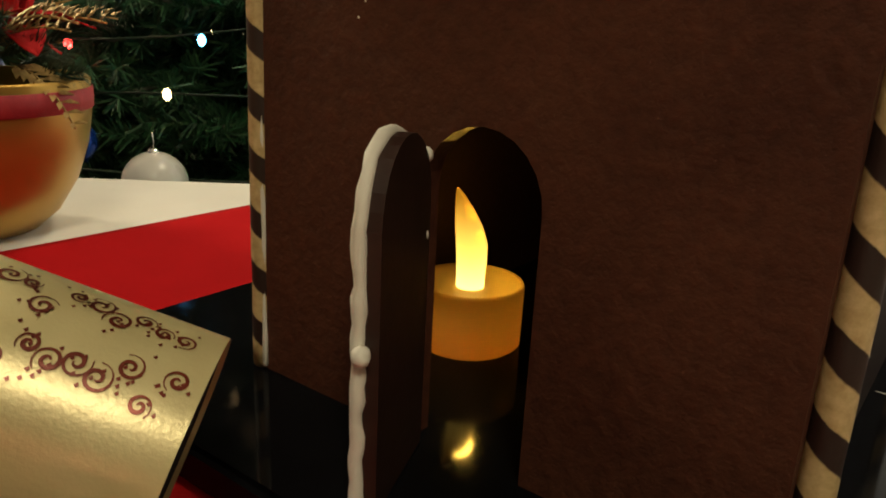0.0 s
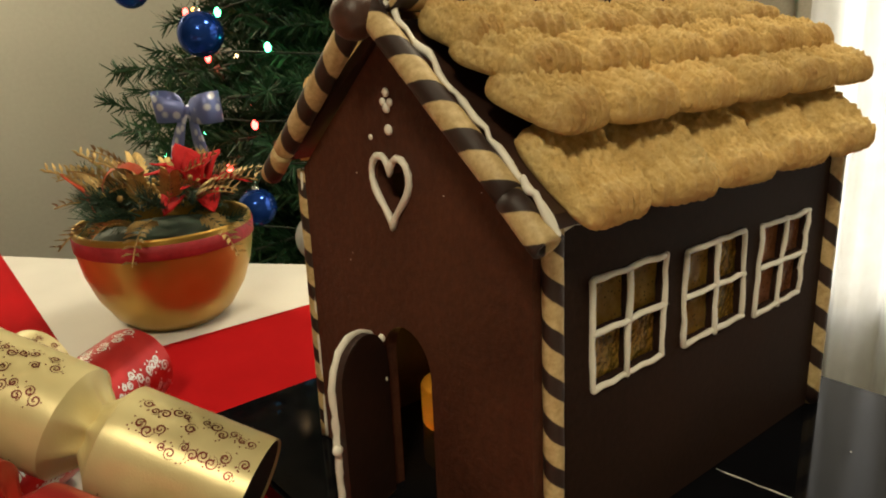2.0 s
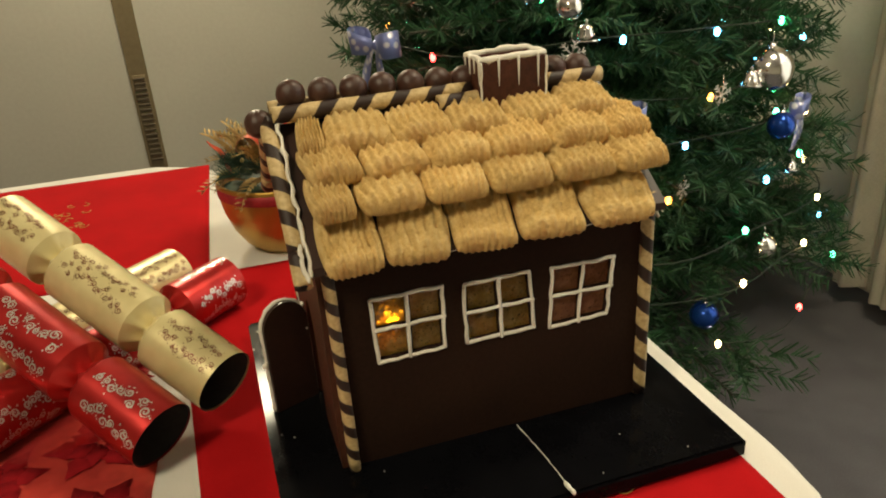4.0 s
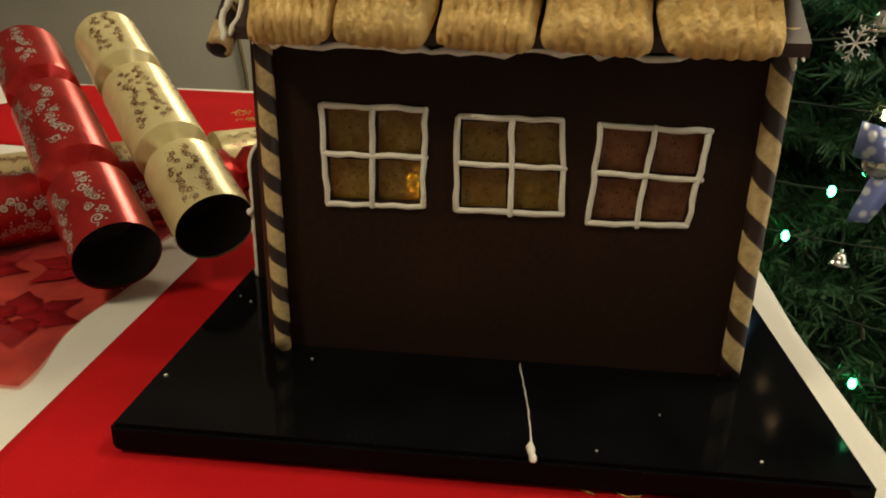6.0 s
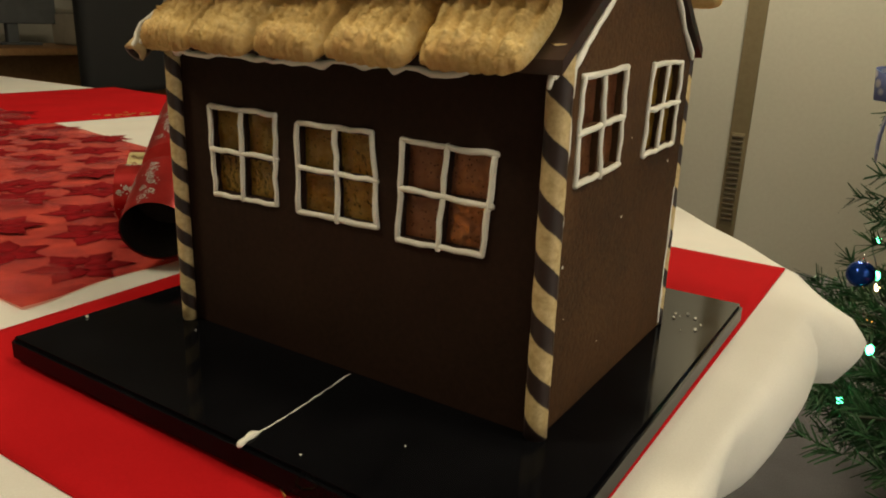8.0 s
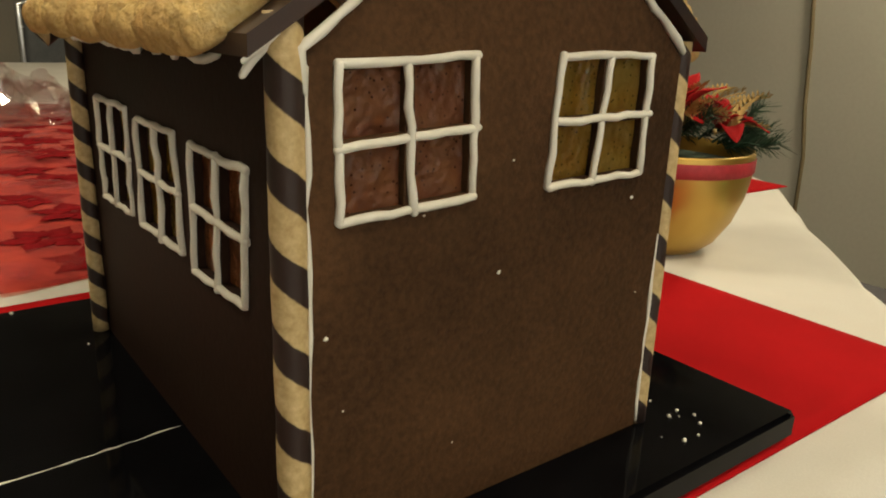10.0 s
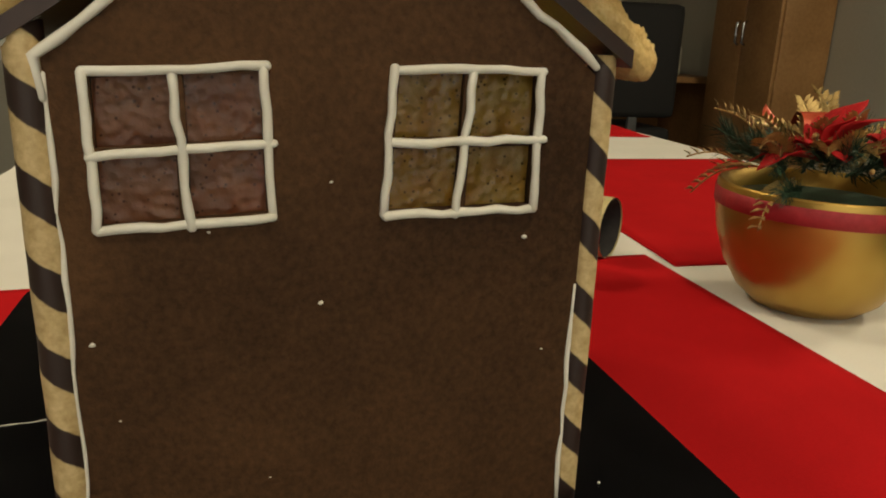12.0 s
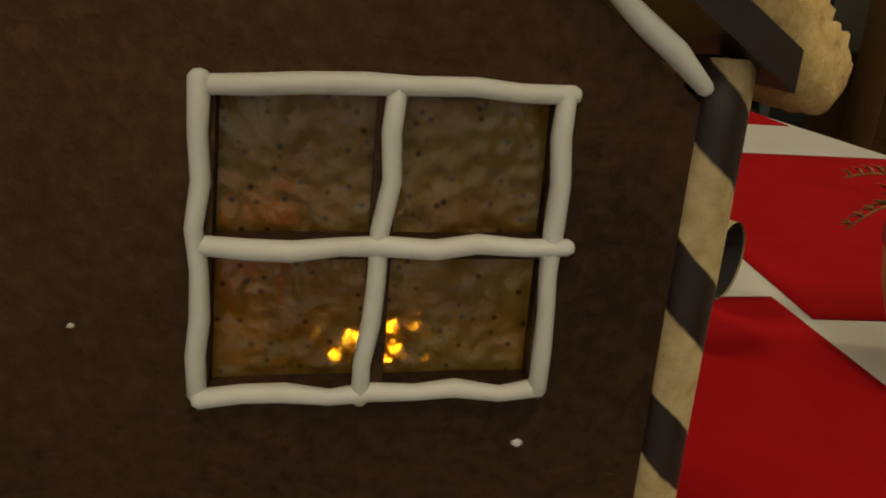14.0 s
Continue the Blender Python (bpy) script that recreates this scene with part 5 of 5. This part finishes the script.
for at, r, mt, lb in (((-8.0, 10.2, 0.2), 0.46, silver, "large shiny silver bauble"), ((-8.0, 5.8, 1.8), 0.24, silver, "small shiny silver bauble"), ((-8.2, 8.3, 2.1), 0.33, blue_gloss, "glossy blue bauble hanging on the tree"),
                      ((-7.7, 10.4, -0.9), 0.28, blue_gloss, "glossy blue bauble hanging on the tree"), ((-8.0, 10.6, -3.74), 0.30, silver, "shiny silver bauble hanging on the tree"), ((-9.8, 4.6, -1.37), 0.48, pearl, "pearly white bauble hanging on the tree"),
                      ((-7.9, 6.5, -0.75), 0.24, silver, "small shiny silver bauble"), ((-13.4, 3.0, 3.1), 0.34, blue_gloss, "glossy blue bauble hanging on the tree"), ((-11.45, 3.48, 2.25), 0.40, blue_gloss, "glossy blue bauble hanging on the tree"),
                      ((-10.2, 3.6, -0.7), 0.34, blue_gloss, "glossy blue bauble hanging on the tree"), ((-10.8, 3.0, -1.95), 0.22, blue_gloss, "small glossy blue bauble"), ((-9.2, 5.6, 2.0), 0.28, silver, "shiny silver bauble hanging on the tree"),
                      ((-12.0, 2.9, 3.2), 0.3, silver, "shiny silver bauble hanging on the tree"), ((-7.2, 8.6, -4.6), 0.3, blue_gloss, "glossy blue bauble hanging on the tree")):
    bauble(at, r, mt, lb)


def bell(at, s):
    ob_ = thing("bell", at, "small silver bell ornament hanging on the tree", "bell", "tree bells")
    part("bell_body", lathe([(0.0, 0.9 * s), (0.3 * s, 0.85 * s), (0.45 * s, 0.5 * s), (0.55 * s, 0.15 * s), (0.8 * s, 0.0), (0.74 * s, 0.0), (0.4 * s, 0.4 * s), (0, 0.8 * s)], 20), silver, ob_)
    part("loop", tube([(0.1 * s * math.cos(a), 0, s + 0.1 * s * math.sin(a)) for a in (i * 0.63 for i in range(11))], 0.02, 5), silver, ob_)
    return ob_


for at, s in (((-8.5, 6.4, 1.1), 0.34), ((-7.8, 9.6, 0.0), 0.32), ((-7.5, 10.6, -1.8), 0.2), ((-7.3, 6.0, -2.1), 0.2), ((-7.9, 5.6, -3.6), 0.22)):
    bell(at, s)

m, nt, b = nodes_of("blue_silver_ribbon")
co = coords(nt)
vo = node(nt, "ShaderNodeTexVoronoi", Scale=55.0)
nt.links.new(co, vo.inputs["Vector"])
nt.links.new(ramp(nt, vo.outputs["Distance"], [(0.25, (0.72, 0.73, 0.80)), (0.45, (0.20, 0.24, 0.52))]), b.inputs["Base Color"])
b.inputs["Roughness"].default_value, b.inputs["Metallic"].default_value = 0.35, 0.3
bow_mat = m


def ribbon(points, width, axis, pinch=1.0):
    """A band through points, drawn together to `pinch` of its width at its first end (and its last, when that comes back)."""
    bm_ = bmesh.new()
    prev = None
    m_ = len(points) - 1
    back = (Vector(points[-1]) - Vector(points[0])).length < 0.3 * width + 1e-6
    for i_, p in enumerate(points):
        s_ = i_ / m_
        wide_ = width * (pinch + (1 - pinch) * (math.sin(math.pi * s_) ** 0.6 if back else min(1.0, s_ * 2.2) * (1.0 if s_ < 0.8 else 1.0 - 2.2 * (s_ - 0.8))))
        pair = [bm_.verts.new(Vector(p) + Vector(axis) * wide_ * w) for w in (-0.5, 0.0, 0.5)]
        if prev:
            for k in (0, 1):
                bm_.faces.new((prev[k], prev[k + 1], pair[k + 1], pair[k]))
        prev = pair
    r_ = bmesh.ops.extrude_face_region(bm_, geom=list(bm_.faces))
    for g_ in r_["geom"]:
        if isinstance(g_, bmesh.types.BMVert):
            g_.co += Vector((0.008, 0.0, 0.0))
    return bm_


def bow(at, s, yaw):
    ob_ = thing("bow", at, "blue and silver snowflake ribbon bow tied on the tree", "bow", "ribbon bows")
    ob_.rotation_euler = (0, 0, radians(yaw))
    for sd in (1, -1):
        lp = [(0.10 * s + 0.34 * s * math.sin(2 * t), sd * s * (0.08 + 0.92 * math.sin(t)), 0.14 * s * math.sin(t)) for t in (math.pi * i / 18 for i in range(19))]
        part("loop", ribbon(lp, 0.80 * s, (0.10, 0.0, 1.0), 0.55), bow_mat, ob_)
        tl_ = [(0.1 * s + 0.12 * s * math.sin(3 * u), sd * s * (0.12 + 0.55 * u), -s * 1.75 * u) for u in (i / 10 for i in range(11))]
        part("tail", ribbon(tl_, 0.62 * s, (0.25, 0.95, 0), 0.5), bow_mat, ob_)
    bm_ = bmesh.new()
    bmesh.ops.create_icosphere(bm_, subdivisions=2, radius=0.2 * s)
    part("knot", bm_, bow_mat, ob_)
    return ob_


bow((-8.0, 6.75, -0.45), 0.66, 15)
bow((-11.4, 3.1, 0.95), 0.68, -65)
bow((-8.0, 11.0, -0.7), 0.45, 40)



def snowflake(at, s, yaw):
    """Six ribbed arms round a hub, hanging flat."""
    ob_ = thing("snowflake", at, "silver glitter snowflake ornament hanging on the tree", "ornament", "tree snowflakes")
    ob_.rotation_euler = (0, 0, radians(yaw))
    bm_ = bmesh.new()
    for k in range(6):
        a_ = math.pi * k / 3 + 0.2
        d_ = Vector((0, math.cos(a_), math.sin(a_)))
        tube([d_ * 0.0, d_ * s * 0.5, d_ * s], 0.055 * s, 5, bm=bm_)
        for r_ in (0.45, 0.75):
            for sd in (1, -1):
                e_ = Vector((0, math.cos(a_ + sd * 0.9), math.sin(a_ + sd * 0.9)))
                tube([d_ * s * r_, d_ * s * r_ + e_ * s * 0.15, d_ * s * r_ + e_ * s * 0.30], 0.05 * s, 5, bm=bm_)
    part("flake", bm_, glitter, ob_)
    part("hanger", tube([(0, 0, s), (0.02, 0, s * 1.25), (0, 0, s * 1.5)], 0.012, 5), silver, ob_)
    return ob_


glitter = surface("silver_glitter", (0.45, 0.45, 0.42), (0.85, 0.84, 0.80), 900, 60, 0.3, metal=0.8, bump=0.8)
for at, s_, yaw in (((-7.9, 9.05, -0.15), 0.26, 10), ((-8.1, 5.9, 0.95), 0.26, -15), ((-7.7, 8.2, -1.9), 0.2, 20)):
    snowflake(at, s_, yaw)

# ---- far end of the room ----
black_cloth = surface("black_upholstery", (0.006, 0.006, 0.007), (0.014, 0.014, 0.015), 300, 20, 0.8)
grey_vinyl = surface("grey_vinyl", (0.06, 0.065, 0.07), (0.10, 0.105, 0.11), 200, 12, 0.6)
chrome = surface("brushed_chrome", (0.5, 0.52, 0.55), (0.65, 0.67, 0.7), 90, 10, 0.25, metal=1.0)
beige = surface("beige_plastic", (0.42, 0.39, 0.32), (0.55, 0.52, 0.44), 120, 8, 0.5)

oc = thing("office_chair", (-20.0, -30.0, -7.6), "black upholstered office chair pushed up to the desk", "chair")
part("backrest", box(4.6, 0.8, 5.6, (0, 0, 8.4), 0.36), black_cloth, oc)
part("seat", box(4.8, 4.6, 0.9, (0, -2.2, 4.6), 0.35), black_cloth, oc)
part("stem", lathe([(0.28, 1.0), (0.28, 4.2)], 14), grey_vinyl, oc)
part("back_bar", box(0.5, 0.25, 2.6, (0, 0.1, 5.2), 0.05), grey_vinyl, oc)
for k in range(5):
    part("foot", tube([(0, 0, 1.0), (2.6 * math.cos(k * 1.257), 2.6 * math.sin(k * 1.257), 0.55)], 0.22, 6), grey_vinyl, oc)
    bm = bmesh.new()
    bmesh.ops.create_uvsphere(bm, u_segments=12, v_segments=8, radius=0.28)
    part("castor", bm, grey_vinyl, oc, at=(2.6 * math.cos(k * 1.257), 2.6 * math.sin(k * 1.257), 0.28))

desk = thing("desk", (-22.0, -38.0, -7.6), "tan wooden desk against the far wall", "desk")
part("desktop", box(13.0, 6.5, 0.35, (0, 0, 7.3), 0.05), tan_wood, desk)
for x in (-6.3, 6.3):
    part("side_panel", box(0.3, 6.0, 7.1, (x, 0, 3.55), 0.02), tan_wood, desk)
part("back_panel", box(12.2, 0.2, 4.0, (0, -2.8, 5.1), 0.02), tan_wood, desk)
pr = thing("printer", (-24.0, -37.5, -0.12), "beige desktop printer on the wooden desk", "printer")
part("body", box(4.4, 3.6, 1.7, (0, 0, 0.86), 0.15), beige, pr)
part("lid", box(4.2, 2.4, 0.25, (0, -0.5, 1.84), 0.08), beige, pr)
part("paper_slot", box(3.2, 0.1, 0.3, (0, 1.83, 0.6), 0.02), black_cloth, pr, "dark paper slot")
part("paper_tray", box(3.0, 1.6, 0.1, (0, -1.6, 2.5), 0.03), beige, pr)
mon = thing("monitor", (-19.5, -39.0, -0.12), "grey computer monitor standing on the desk", "monitor")
part("screen", box(4.8, 0.3, 3.0, (0, 0, 2.6), 0.06), grey_vinyl, mon)
part("stand", box(0.6, 0.4, 1.4, (0, -0.2, 0.7), 0.05), grey_vinyl, mon)
part("foot", box(2.2, 1.6, 0.12, (0, 0, 0.06), 0.03), grey_vinyl, mon)
cab = thing("wardrobe", (-28.4, -31.0, -7.6), "tall tan wooden cupboard against the wall", "cupboard")
part("carcass", box(3.0, 5.6, 20.0, (0, 0, 10.0), 0.06), tan_wood, cab)
for y in (-1.38, 1.38):
    d_ = part("cupboard_door", box(0.2, 2.68, 19.4, (1.6, y, 10.0), 0.04), tan_wood, cab)
    part("handle", tube([(1.75, y * 0.2, 9.4), (1.95, y * 0.2, 9.5), (1.95, y * 0.2, 10.5), (1.75, y * 0.2, 10.6)], 0.07, 6), chrome, d_, "chrome handle")
shelf = thing("bookcase", (-12.0, -44.5, -7.6), "tan wooden bookcase against the far wall", "bookcase")
for x in (-5.2, 0.0, 5.2):
    part("upright", box(0.3, 2.6, 17.0, (x, 0, 8.5), 0.03), tan_wood, shelf)
for z in (0.3, 4.0, 7.4, 10.8, 14.0, 16.9):
    part("shelf_board", box(10.6, 2.6, 0.25, (0, 0, z), 0.03), tan_wood, shelf)
part("back_board", box(10.6, 0.12, 17.0, (0, -1.35, 8.5)), tan_wood, shelf)
ch = thing("banquet_chair", (-6.2, -29.2, -7.6), "grey vinyl chair with a chrome frame at the table end", "chair")
part("backrest", box(4.0, 0.35, 3.6, (0, 0, 7.6), 0.15), grey_vinyl, ch)
part("seat", box(4.2, 4.0, 0.6, (0, -2.0, 4.5), 0.2), grey_vinyl, ch)
part("back_frame", tube([(-2.1, 0, 4.4), (-2.1, 0, 9.4), (-1.0, 0, 9.8), (1.0, 0, 9.8), (2.1, 0, 9.4), (2.1, 0, 4.4)], 0.14, 8), chrome, ch, "chrome tube frame")
for x in (-2.0, 2.0):
    for y in (-3.8, 0.0):
        part("leg", tube([(x, y, 0.0), (x, y, 4.4)], 0.13, 8), chrome, ch)
